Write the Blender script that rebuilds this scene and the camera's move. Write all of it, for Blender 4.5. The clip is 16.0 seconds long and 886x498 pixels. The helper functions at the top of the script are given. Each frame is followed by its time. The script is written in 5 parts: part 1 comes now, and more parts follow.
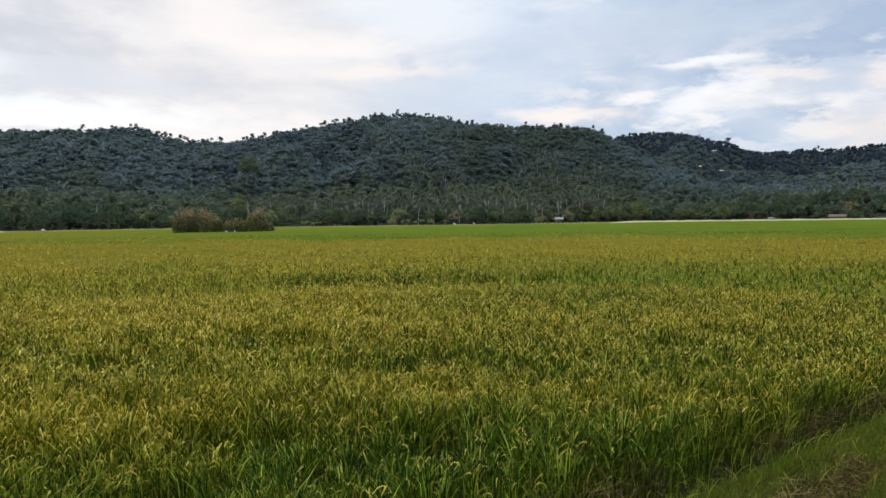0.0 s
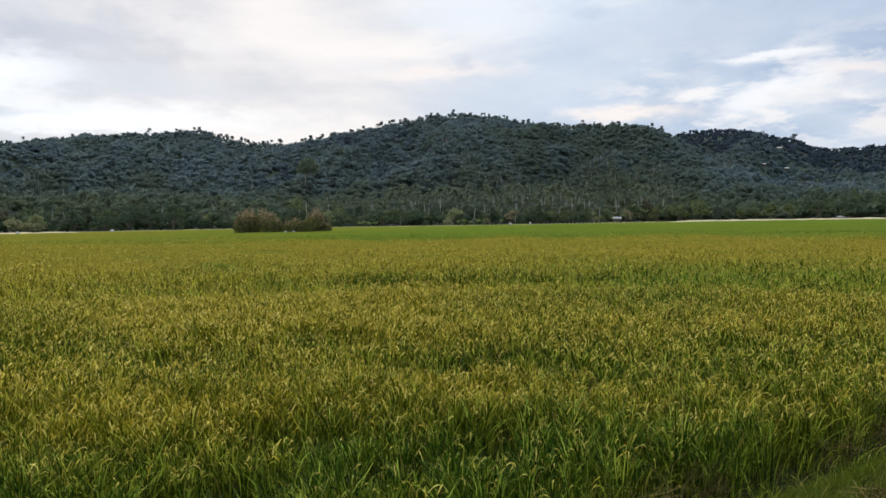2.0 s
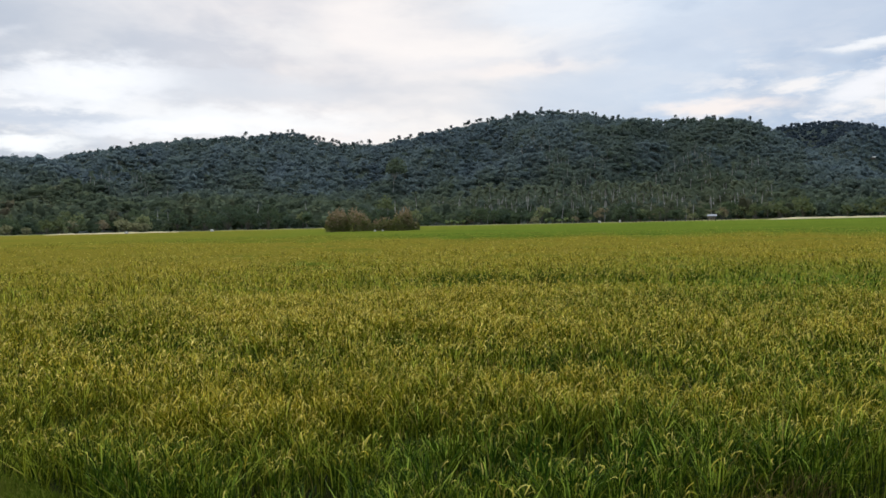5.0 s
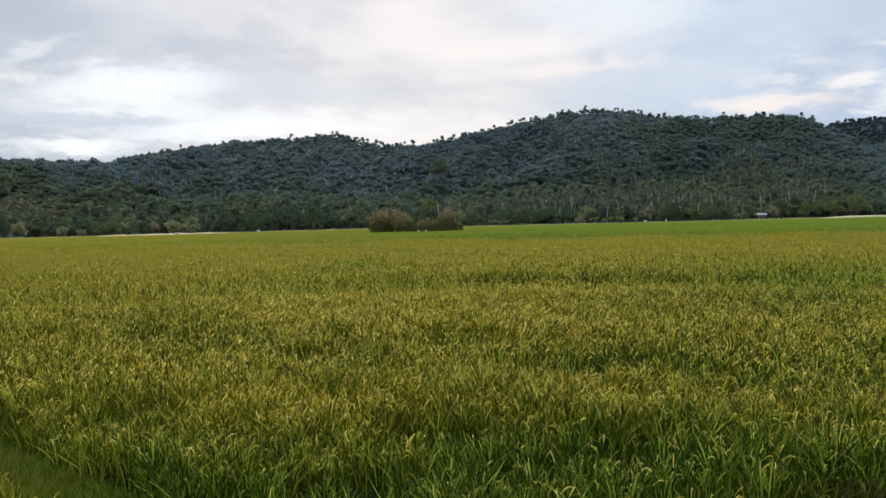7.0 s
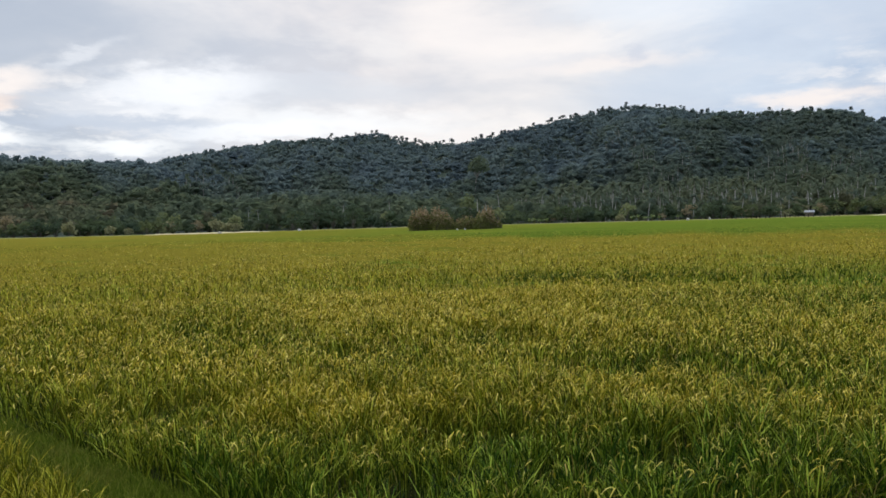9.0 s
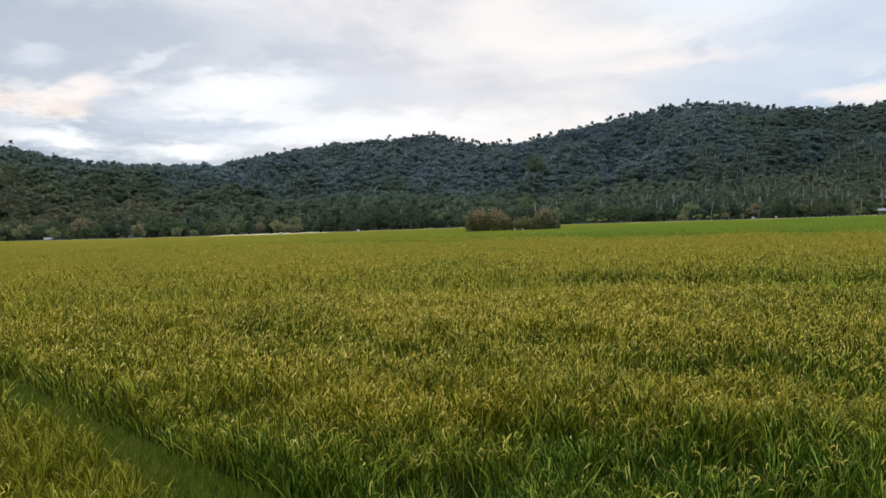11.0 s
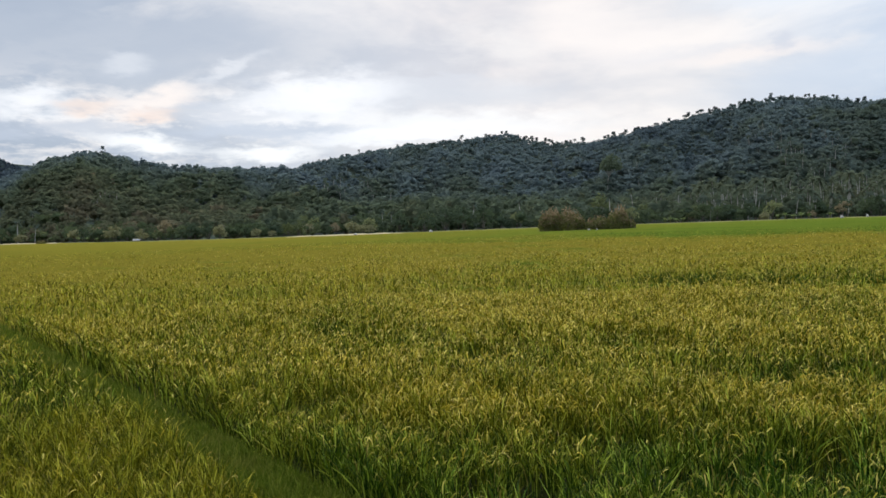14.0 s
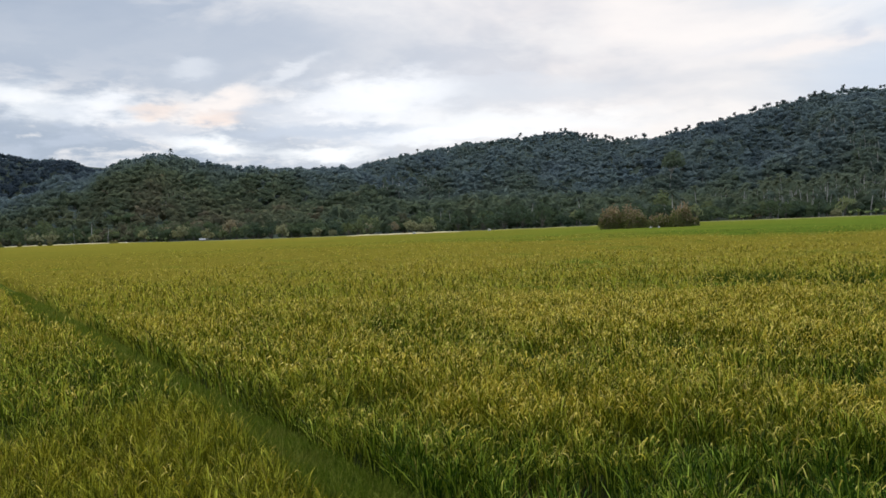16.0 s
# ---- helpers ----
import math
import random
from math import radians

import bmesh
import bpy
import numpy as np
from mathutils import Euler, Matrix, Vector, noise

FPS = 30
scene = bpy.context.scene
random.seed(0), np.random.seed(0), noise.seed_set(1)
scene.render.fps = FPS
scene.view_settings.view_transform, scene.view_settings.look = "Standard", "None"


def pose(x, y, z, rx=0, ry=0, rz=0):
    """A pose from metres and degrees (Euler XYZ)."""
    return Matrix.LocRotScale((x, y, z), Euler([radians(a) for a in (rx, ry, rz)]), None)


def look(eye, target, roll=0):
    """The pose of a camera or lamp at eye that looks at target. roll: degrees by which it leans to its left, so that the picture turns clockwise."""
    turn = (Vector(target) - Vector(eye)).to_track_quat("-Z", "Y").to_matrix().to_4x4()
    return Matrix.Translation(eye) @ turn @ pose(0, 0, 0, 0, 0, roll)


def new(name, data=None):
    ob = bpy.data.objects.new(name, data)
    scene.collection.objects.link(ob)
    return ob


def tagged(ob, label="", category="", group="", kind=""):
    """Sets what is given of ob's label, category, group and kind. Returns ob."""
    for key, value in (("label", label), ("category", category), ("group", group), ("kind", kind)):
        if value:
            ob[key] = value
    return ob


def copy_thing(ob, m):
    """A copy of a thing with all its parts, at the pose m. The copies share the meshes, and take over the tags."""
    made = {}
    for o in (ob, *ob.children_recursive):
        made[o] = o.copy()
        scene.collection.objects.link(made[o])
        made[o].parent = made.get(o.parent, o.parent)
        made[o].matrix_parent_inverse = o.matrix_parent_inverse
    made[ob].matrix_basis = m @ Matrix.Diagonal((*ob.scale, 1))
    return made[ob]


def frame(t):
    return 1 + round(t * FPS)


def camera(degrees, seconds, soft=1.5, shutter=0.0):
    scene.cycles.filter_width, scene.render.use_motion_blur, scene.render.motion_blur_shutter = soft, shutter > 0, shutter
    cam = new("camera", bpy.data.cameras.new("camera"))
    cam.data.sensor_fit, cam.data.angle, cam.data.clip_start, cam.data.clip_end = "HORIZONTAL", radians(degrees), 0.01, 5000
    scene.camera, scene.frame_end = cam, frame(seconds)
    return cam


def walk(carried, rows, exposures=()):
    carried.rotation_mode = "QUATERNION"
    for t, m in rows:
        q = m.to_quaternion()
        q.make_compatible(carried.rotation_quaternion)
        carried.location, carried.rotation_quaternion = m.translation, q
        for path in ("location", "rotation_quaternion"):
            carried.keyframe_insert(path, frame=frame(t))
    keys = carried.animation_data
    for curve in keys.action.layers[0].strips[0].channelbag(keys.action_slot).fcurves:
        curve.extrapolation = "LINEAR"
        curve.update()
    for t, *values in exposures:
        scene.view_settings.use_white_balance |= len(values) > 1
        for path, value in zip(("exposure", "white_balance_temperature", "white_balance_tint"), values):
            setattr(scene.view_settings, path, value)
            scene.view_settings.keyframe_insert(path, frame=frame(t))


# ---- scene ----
# ================= camera: a slow turn to the left on the spot =================
EYE = 3.35
cam = camera(61.48, 16.0, soft=1.6)
TURNS = [
    (0, 0, -2.4, -0.63), (0.5, 1, -2.39, -0.7), (1, 2.23, -2.41, -0.8), (1.5, 3.2, -2.4, -0.77),
    (2, 4.29, -2.36, -0.8), (2.5, 5.93, -2.34, -0.89), (3, 7, -2.34, -1.04), (3.5, 8.51, -2.37, -1.05),
    (4, 9.33, -2.38, -1.07), (6.5, 13.63, -2.28, -1.22), (7, 14.33, -2.27, -1.33), (7.5, 15.35, -2.27, -1.44),
    (8, 16.1, -2.29, -1.42), (8.5, 16.81, -2.3, -1.47), (9, 17.34, -2.32, -1.5), (11.5, 22.86, -2.13, -1.82),
    (12, 23.87, -2.11, -1.87), (12.5, 25.13, -2.04, -1.9), (13, 25.89, -1.98, -1.95), (13.5, 26.57, -1.94, -2.01),
    (14, 27.32, -1.96, -2.02), (14.5, 28.03, -1.93, -2.07), (15, 29.11, -1.96, -2.09), (15.5, 30.41, -1.92, -2.1),
    (16, 31.82, -1.9, -2.29)]


def facing(yaw, pitch):
    a, e = radians(yaw), radians(pitch)
    return Vector((-math.sin(a) * math.cos(e), math.cos(a) * math.cos(e), math.sin(e)))


walk(cam, [(t, look((0, 0, EYE), Vector((0, 0, EYE)) + facing(yaw, pitch), roll)) for t, yaw, pitch, roll in TURNS],
     exposures=[(0.0, -0.02), (6.5, -0.06), (9.0, -0.06), (11.5, -0.02), (16.0, -0.03)])

# ================= sky and sun =================
SUN_AZ, SUN_EL = 30.0, 42.0          # degrees to the left of straight ahead, degrees up


class Graph:
    """Short hand for a node tree."""

    def __init__(self, tree):
        self.t = tree
        tree.nodes.clear()

    def node(self, kind, **sets):
        n = self.t.nodes.new(kind)
        for key, value in sets.items():
            if key == "op":
                n.operation = value
            elif key == "blend":
                n.blend_type = value
            elif key == "data":
                n.data_type = value
        return n

    def put(self, socket, value):
        if isinstance(value, bpy.types.NodeSocket):
            self.t.links.new(value, socket)
        else:
            socket.default_value = value

    def math(self, op, a, b=0.0, c=0.0):
        n = self.node("ShaderNodeMath", op=op)
        for s, v in zip(n.inputs, (a, b, c)):
            self.put(s, v)
        return n.outputs[0]

    def noise(self, vec, scale, detail=4.0, rough=0.55, distortion=0.0):
        n = self.node("ShaderNodeTexNoise")
        if vec is not None:
            self.put(n.inputs["Vector"], vec)
        self.put(n.inputs["Scale"], scale)
        self.put(n.inputs["Detail"], detail)
        self.put(n.inputs["Roughness"], rough)
        self.put(n.inputs["Distortion"], distortion)
        return n.outputs["Fac"]

    def ramp(self, fac, stops):
        n = self.node("ShaderNodeValToRGB")
        r = n.color_ramp
        while len(r.elements) < len(stops):
            r.elements.new(0.5)
        for e, (p, c) in zip(r.elements, stops):
            e.position, e.color = p, (*c, 1) if len(c) == 3 else c
        self.put(n.inputs[0], fac)
        return n.outputs[0]

    def mix(self, fac, a, b, blend="MIX"):
        n = self.node("ShaderNodeMix", data="RGBA", blend=blend)
        self.put(n.inputs[0], fac)
        for s, v in ((n.inputs[6], a), (n.inputs[7], b)):
            self.put(s, (*v, 1) if isinstance(v, tuple) and len(v) == 3 else v)
        return n.outputs[2]

    def span(self, v, lo, hi, to_lo=0.0, to_hi=1.0):
        n = self.node("ShaderNodeMapRange")
        for s, x in zip(n.inputs, (v, lo, hi, to_lo, to_hi)):
            self.put(s, x)
        return n.outputs[0]

    def vec(self, x, y, z):
        n = self.node("ShaderNodeCombineXYZ")
        for s, v in zip(n.inputs, (x, y, z)):
            self.put(s, v)
        return n.outputs[0]


world = bpy.data.worlds.new("overcast_evening")
scene.world = world
world.use_nodes = True
g = Graph(world.node_tree)
ray = g.node("ShaderNodeTexCoord").outputs["Generated"]
sep = g.node("ShaderNodeSeparateXYZ")
g.put(sep.inputs[0], ray)
dx, dy, dz = sep.outputs
az = g.math("MULTIPLY", g.math("ARCTAN2", g.math("MULTIPLY", dx, -1.0), dy), 57.2958)
el = g.math("MULTIPLY", g.math("ARCSINE", dz), 57.2958)
flat = g.vec(dx, dy, g.math("MULTIPLY", dz, 2.8))
n_big = g.noise(flat, 2.6, 5.0, 0.55, 0.4)
n_mid = g.noise(flat, 7.0, 6.0, 0.58, 0.25)
n_fine = g.noise(flat, 19.0, 5.0, 0.58, 0.1)
# slow change of tone round the sky: blue-grey, cream, white, grey
tone = g.ramp(g.span(az, -60.0, 100.0), [
    (0.0, (0.56, 0.66, 0.81)), (0.25, (0.60, 0.70, 0.85)), (0.345, (0.76, 0.84, 0.95)), (0.42, (0.98, 0.94, 0.92)),
    (0.52, (0.97, 0.91, 0.89)), (0.60, (0.83, 0.83, 0.86)), (0.69, (0.60, 0.65, 0.73)), (0.82, (0.52, 0.58, 0.67))])
dark = g.mix(1.0, tone, (0.74, 0.79, 0.86), "MULTIPLY")
sky_col = g.mix(g.span(n_big, 0.44, 0.58), dark, tone)
sky_col = g.mix(g.span(n_mid, 0.54, 0.72, 0.0, 0.55), sky_col, (1.0, 0.97, 0.95))
sky_col = g.mix(g.span(n_fine, 0.52, 0.72, 0.0, 0.38), sky_col, g.mix(1.0, tone, (0.74, 0.78, 0.84), "MULTIPLY"))
n_puff = g.noise(g.vec(dx, dy, g.math("MULTIPLY", dz, 3.2)), 12.0, 6.0, 0.60, 0.15)
low = g.math("EXPONENT", g.math("MULTIPLY", g.math("POWER", g.math("ABSOLUTE", g.math("DIVIDE", g.math("SUBTRACT", el, 8.0), 4.0)), 2.0), -1.0))
side = g.span(g.math("ABSOLUTE", g.math("SUBTRACT", az, 14.0)), 12.0, 28.0)
sky_col = g.mix(g.math("MULTIPLY", g.math("MULTIPLY", g.span(n_puff, 0.48, 0.60, 0.0, 0.8), low), side), sky_col, (1.04, 1.0, 0.98))
sky_col = g.mix(g.math("MULTIPLY", g.math("MULTIPLY", g.span(n_puff, 0.44, 0.34, 0.0, 0.6), low), side), sky_col, (0.56, 0.63, 0.76))
# single clouds and openings: degrees round, degrees up, half sizes, tilt, colour, strength
CLOUDS = [
    (-19.0, 10.6, 3.2, 0.35, 0.02, (1.0, 1.0, 1.0), 0.9), (-22.0, 8.0, 5.5, 1.1, 0.10, (1.0, 0.98, 0.97), 0.75),
    (-9.5, 7.3, 3.8, 0.5, 0.02, (1.05, 0.95, 0.90), 0.9), (-30.0, 5.5, 4.0, 1.3, 0.05, (1.0, 0.90, 0.84), 0.75),
    (-14.0, 12.5, 11.0, 2.0, 0.05, (0.62, 0.70, 0.83), 0.75), (-2.0, 9.0, 8.0, 1.3, 0.10, (0.66, 0.74, 0.86), 0.7),
    (-27.0, 8.6, 3.5, 1.0, 0.05, (0.60, 0.68, 0.82), 0.7), (9.0, 11.0, 4.5, 0.6, -0.06, (0.70, 0.74, 0.82), 0.7),
    (3.0, 15.0, 6.0, 1.6, 0.0, (0.90, 0.95, 1.02), 0.7), (14.0, 13.0, 7.0, 2.6, -0.2, (1.04, 0.98, 0.95), 0.7),
    (27.0, 7.2, 11.0, 1.1, -0.03, (1.06, 1.08, 1.1), 0.7), (26.0, 9.5, 8.0, 0.9, -0.05, (0.74, 0.78, 0.85), 0.65),
    (62.0, 9.6, 5.0, 1.0, -0.2, (1.08, 1.1, 1.12), 0.85),
    (4.5, 10.7, 4.5, 0.45, 0.02, (1.06, 0.97, 0.92), 0.7), (2.6, 11.3, 1.0, 0.6, 0.0, (0.66, 0.70, 0.80), 0.6),
    (50.0, 12.5, 16.0, 2.6, 0.03, (0.50, 0.56, 0.66), 0.75)]
# the broken edge of the cloud deck, with firmer outlines
PUFFS = [
    (36.5, 9.6, 6.5, 1.5, 0.10, (1.06, 1.08, 1.12), 0.85), (55.3, 9.0, 2.3, 0.95, 0.0, (1.02, 1.04, 1.08), 0.85),
    (52.0, 8.9, 1.6, 0.55, 0.0, (1.02, 0.86, 0.77), 0.75), (47.8, 9.5, 2.3, 0.85, 0.25, (1.06, 0.97, 0.92), 0.85),
    (48.2, 8.4, 1.7, 0.40, 0.05, (1.02, 0.85, 0.76), 0.75), (42.6, 11.9, 1.9, 0.42, 0.45, (1.0, 1.02, 1.06), 0.45),
    (49.9, 11.8, 1.6, 0.65, 0.1, (0.94, 0.97, 1.02), 0.42), (42.0, 8.5, 3.0, 0.45, 0.05, (0.72, 0.76, 0.84), 0.75),
    (39.0, 7.2, 6.4, 0.62, -0.03, (0.60, 0.67, 0.79), 0.9), (52.5, 7.4, 4.0, 0.60, 0.0, (0.58, 0.64, 0.75), 0.8),
    (48.4, 6.4, 3.0, 0.60, -0.16, (1.08, 1.1, 1.12), 0.9), (40.2, 5.7, 3.8, 0.55, 0.03, (1.08, 1.1, 1.12), 0.85),
    (31.5, 6.9, 6.0, 0.50, 0.04, (1.06, 1.08, 1.12), 0.8), (27.5, 10.9, 4.0, 0.40, -0.05, (0.74, 0.77, 0.84), 0.6),
    (-18.9, 11.0, 2.6, 0.26, 0.0, (1.02, 1.03, 1.06), 0.6), (-19.6, 8.6, 3.6, 0.75, 0.42, (1.02, 1.02, 1.06), 0.7),
    (-25.0, 9.6, 1.9, 0.35, -0.15, (1.02, 0.93, 0.89), 0.75), (-27.6, 9.9, 2.2, 0.55, 0.0, (0.62, 0.70, 0.84), 0.7),
    (-29.2, 6.9, 1.6, 1.0, 0.1, (0.66, 0.71, 0.83), 0.6), (-30.5, 8.8, 1.8, 0.8, 0.0, (1.04, 0.94, 0.90), 0.7)]
waver_a = g.math("MULTIPLY", g.math("SUBTRACT", n_mid, 0.5), 9.0)
waver_e = g.math("MULTIPLY", g.math("SUBTRACT", n_fine, 0.5), 3.4)
for ca, ce, wa, we, tilt, col, strength in CLOUDS + PUFFS:
    firm = (ca, ce, wa) in {p[:3] for p in PUFFS}
    u = g.math("ADD", g.math("SUBTRACT", az, ca), g.math("MULTIPLY", waver_a, 0.6 if firm else 1.0))
    v = g.math("SUBTRACT", g.math("SUBTRACT", el, ce if firm else ce + 0.3), g.math("MULTIPLY", u, -tilt))
    v = g.math("ADD", v, g.math("MULTIPLY", waver_e, min(1.0, (0.45 if firm else 0.25) + 0.5 * we)))
    q = g.math("ADD", g.math("POWER", g.math("ABSOLUTE", g.math("DIVIDE", u, wa)), 2.0),
               g.math("POWER", g.math("ABSOLUTE", g.math("DIVIDE", v, we)), 2.0))
    sky_col = g.mix(g.math("MULTIPLY", g.math("EXPONENT", g.math("MULTIPLY", g.math("POWER", q, 1.6 if firm else 1.5), -0.8)), strength), sky_col, col)
nishita = g.node("ShaderNodeTexSky")
nishita.sky_type, nishita.sun_disc = "NISHITA", False
nishita.sun_elevation, nishita.sun_rotation = radians(SUN_EL), radians(-SUN_AZ)
clear = g.mix(1.0, nishita.outputs[0], (0.10, 0.10, 0.10), "MULTIPLY")
back = g.node("ShaderNodeBackground")
# an overcast sky grows brighter towards the zenith
lift = g.span(el, 17.0, 65.0, 1.0, 2.1)
sky_all = g.mix(0.93, clear, sky_col)
g.put(back.inputs["Color"], g.mix(1.0, sky_all, g.vec(lift, lift, lift), "MULTIPLY"))
g.put(back.inputs["Strength"], 1.03)
out = g.node("ShaderNodeOutputWorld")
g.put(out.inputs["Surface"], back.outputs[0])
world.cycles.sampling_method = "MANUAL"
world.cycles.sample_map_resolution = 512

sun = new("sun", bpy.data.lights.new("sun", "SUN"))
sun.data.energy, sun.data.angle, sun.data.color = 1.1, radians(14), (1.0, 0.90, 0.76)
sun.matrix_world = look((0, 0, 60), Vector((0, 0, 60)) - facing(SUN_AZ, SUN_EL))

# ================= materials =================


def material(name):
    m = bpy.data.materials.new(name)
    m.use_nodes = True
    gr = Graph(m.node_tree)
    return m, gr


def finish(gr, colour, rough=0.8, translucent=0.0, bump=None, bump_depth=0.02, bump_strength=0.6, specular=0.3):
    p = gr.node("ShaderNodeBsdfPrincipled")
    gr.put(p.inputs["Base Color"], colour)
    gr.put(p.inputs["Roughness"], rough)
    gr.put(p.inputs["Specular IOR Level"], specular)
    if bump is not None:
        b = gr.node("ShaderNodeBump")
        gr.put(b.inputs["Height"], bump)
        gr.put(b.inputs["Distance"], bump_depth)
        gr.put(b.inputs["Strength"], bump_strength)
        gr.put(p.inputs["Normal"], b.outputs[0])
    surface = p.outputs[0]
    if translucent:
        tr = gr.node("ShaderNodeBsdfTranslucent")
        gr.put(tr.inputs["Color"], colour)
        mx = gr.node("ShaderNodeMixShader")
        gr.put(mx.inputs[0], translucent)
        gr.put(mx.inputs[1], surface)
        gr.put(mx.inputs[2], tr.outputs[0])
        surface = mx.outputs[0]
    o = gr.node("ShaderNodeOutputMaterial")
    gr.put(o.inputs["Surface"], surface)


def place_vec(gr):
    return gr.node("ShaderNodeTexCoord").outputs["Object"]


def island(gr):
    return gr.node("ShaderNodeNewGeometry").outputs["Random Per Island"]


def ripe_attr(gr):
    n = gr.node("ShaderNodeAttribute")
    n.attribute_name = "ripe"
    return n.outputs["Fac"]


def rice_leaf_material(name, greens, golds):
    m, gr = material(name)
    v = place_vec(gr)
    one = island(gr)
    # most blades dull, some bright, a few dead and tan
    soft = [tuple(c * 0.40 for c in greens[1]), tuple(c * 0.72 for c in golds[1])]
    green = gr.ramp(one, [(0.0, greens[0]), (0.40, soft[0]), (0.70, greens[1]), (0.94, greens[2]), (0.978, greens[2]), (0.985, (0.46, 0.36, 0.08))])
    gold = gr.ramp(one, [(0.0, golds[0]), (0.40, soft[1]), (0.66, golds[1]), (0.90, golds[2]), (0.978, golds[2]), (0.985, (0.56, 0.40, 0.10))])
    patch = gr.noise(v, 0.9, 3.0)
    fac = gr.math("ADD", ripe_attr(gr), gr.math("MULTIPLY", gr.math("SUBTRACT", patch, 0.5), 0.5))
    fac = gr.math("ADD", fac, gr.math("MULTIPLY", gr.math("SUBTRACT", one, 0.5), 0.35))
    col = gr.mix(gr.span(fac, 0.0, 1.0), green, gold)
    streak = gr.noise(v, 35.0, 2.0)
    col = gr.mix(gr.span(streak, 0.35, 0.7, 0.0, 0.35), col, gr.mix(1.0, col, (0.7, 0.75, 0.6), "MULTIPLY"))
    finish(gr, col, 0.5, 0.12, specular=0.07)
    return m


LEAF = rice_leaf_material("rice_leaf", [(0.010, 0.032, 0.003), (0.088, 0.180, 0.011), (0.430, 0.580, 0.070)],
                          [(0.066, 0.072, 0.005), (0.356, 0.304, 0.013), (0.780, 0.655, 0.066)])
GRAIN = rice_leaf_material("rice_panicle", [(0.22, 0.240, 0.022), (0.42, 0.39, 0.045), (0.68, 0.58, 0.130)],
                           [(0.40, 0.282, 0.018), (0.69, 0.500, 0.038), (0.90, 0.70, 0.150)])


def canopy_material():
    m, gr = material("rice_canopy")
    v = place_vec(gr)
    fine = gr.noise(v, 3.2, 6.0, 0.7)
    grain = gr.noise(v, 14.0, 3.0, 0.7)
    fac = gr.math("ADD", ripe_attr(gr), gr.math("MULTIPLY", gr.math("SUBTRACT", fine, 0.5), 0.9))
    wide_ = gr.node("ShaderNodeVectorMath", op="MULTIPLY")
    gr.put(wide_.inputs[0], v)
    gr.put(wide_.inputs[1], (0.018, 0.16, 0.0))
    streak = gr.noise(wide_.outputs[0], 1.0, 4.0, 0.6)
    fac = gr.math("ADD", fac, gr.math("MULTIPLY", gr.math("SUBTRACT", streak, 0.5), 0.7))
    green = gr.mix(grain, (0.112, 0.170, 0.018), (0.208, 0.280, 0.037))
    green = gr.mix(gr.span(streak, 0.5, 0.36, 0.0, 0.5), green, gr.mix(1.0, green, (0.62, 0.66, 0.6), "MULTIPLY"))
    gold = gr.mix(grain, (0.20, 0.172, 0.020), (0.385, 0.310, 0.046))
    finish(gr, gr.mix(gr.span(fac, 0.0, 1.0), green, gold), 0.9, 0.0, gr.math("ADD", fine, grain), 0.25, 0.9, specular=0.0)
    return m


CANOPY = canopy_material()


def blotchy(name, a, b, c, scale, fine, bump=0.05, rough=0.95, spec=0.0, translucent=0.0):
    m, gr = material(name)
    v = place_vec(gr)
    n1, n2 = gr.noise(v, scale, 4.0), gr.noise(v, fine, 5.0, 0.65)
    col = gr.mix(gr.span(n1, 0.35, 0.65), a, b)
    col = gr.mix(gr.span(n2, 0.45, 0.7), col, c)
    finish(gr, col, rough, translucent, n2, bump, 0.7, specular=spec)
    return m


MUD = blotchy("paddy_mud", (0.030, 0.028, 0.014), (0.040, 0.042, 0.018), (0.024, 0.032, 0.012), 0.3, 6.0)
BANK = blotchy("grassy_bank_soil", (0.040, 0.046, 0.012), (0.062, 0.050, 0.020), (0.030, 0.036, 0.010), 1.1, 9.0)
TURF = blotchy("footpath_turf", (0.076, 0.104, 0.013), (0.112, 0.130, 0.020), (0.050, 0.070, 0.009), 0.8, 9.0)
DRYGRASS = blotchy("dry_verge", (0.25, 0.24, 0.08), (0.32, 0.29, 0.12), (0.18, 0.21, 0.05), 0.05, 1.1)


def undergrowth():
    """Leaf litter and scrub under the forest, paled in colour for haze: clumps of two sizes."""
    m, gr = material("hill_undergrowth")
    v = place_vec(gr)
    n1, n2, n3 = gr.noise(v, 0.16, 4.0, 0.6), gr.noise(v, 0.5, 4.0, 0.65), gr.noise(v, 0.012, 2.0)
    # lifted near the crown colours, so gaps look filled by distant haze
    col = gr.ramp(gr.math("ADD", gr.math("MULTIPLY", n1, 0.6), gr.math("MULTIPLY", n2, 0.4)), [(0.34, (0.060, 0.078, 0.072)), (0.5, (0.080, 0.102, 0.090)), (0.64, (0.105, 0.128, 0.102))])
    col = gr.mix(gr.span(n3, 0.4, 0.65, 0.0, 0.5), col, gr.mix(1.0, col, (1.25, 1.15, 0.75), "MULTIPLY"))
    finish(gr, col, 0.95, 0.0, gr.math("ADD", n1, gr.math("MULTIPLY", n2, 0.4)), 5.0, 1.0, specular=0.0)
    return m


SOIL = undergrowth()


def foliage(name, dark, mid, light, patch_scale, patch_col, patch_amount, translucent=0.45):
    m, gr = material(name)
    v = place_vec(gr)
    one = island(gr)
    col = gr.ramp(one, [(0.0, dark), (0.55, mid), (1.0, light)])
    big = gr.noise(v, patch_scale, 3.0)
    col = gr.mix(gr.span(big, 0.48, 0.68, 0.0, patch_amount), col, patch_col)
    finish(gr, col, 0.8, translucent, specular=0.03)
    return m


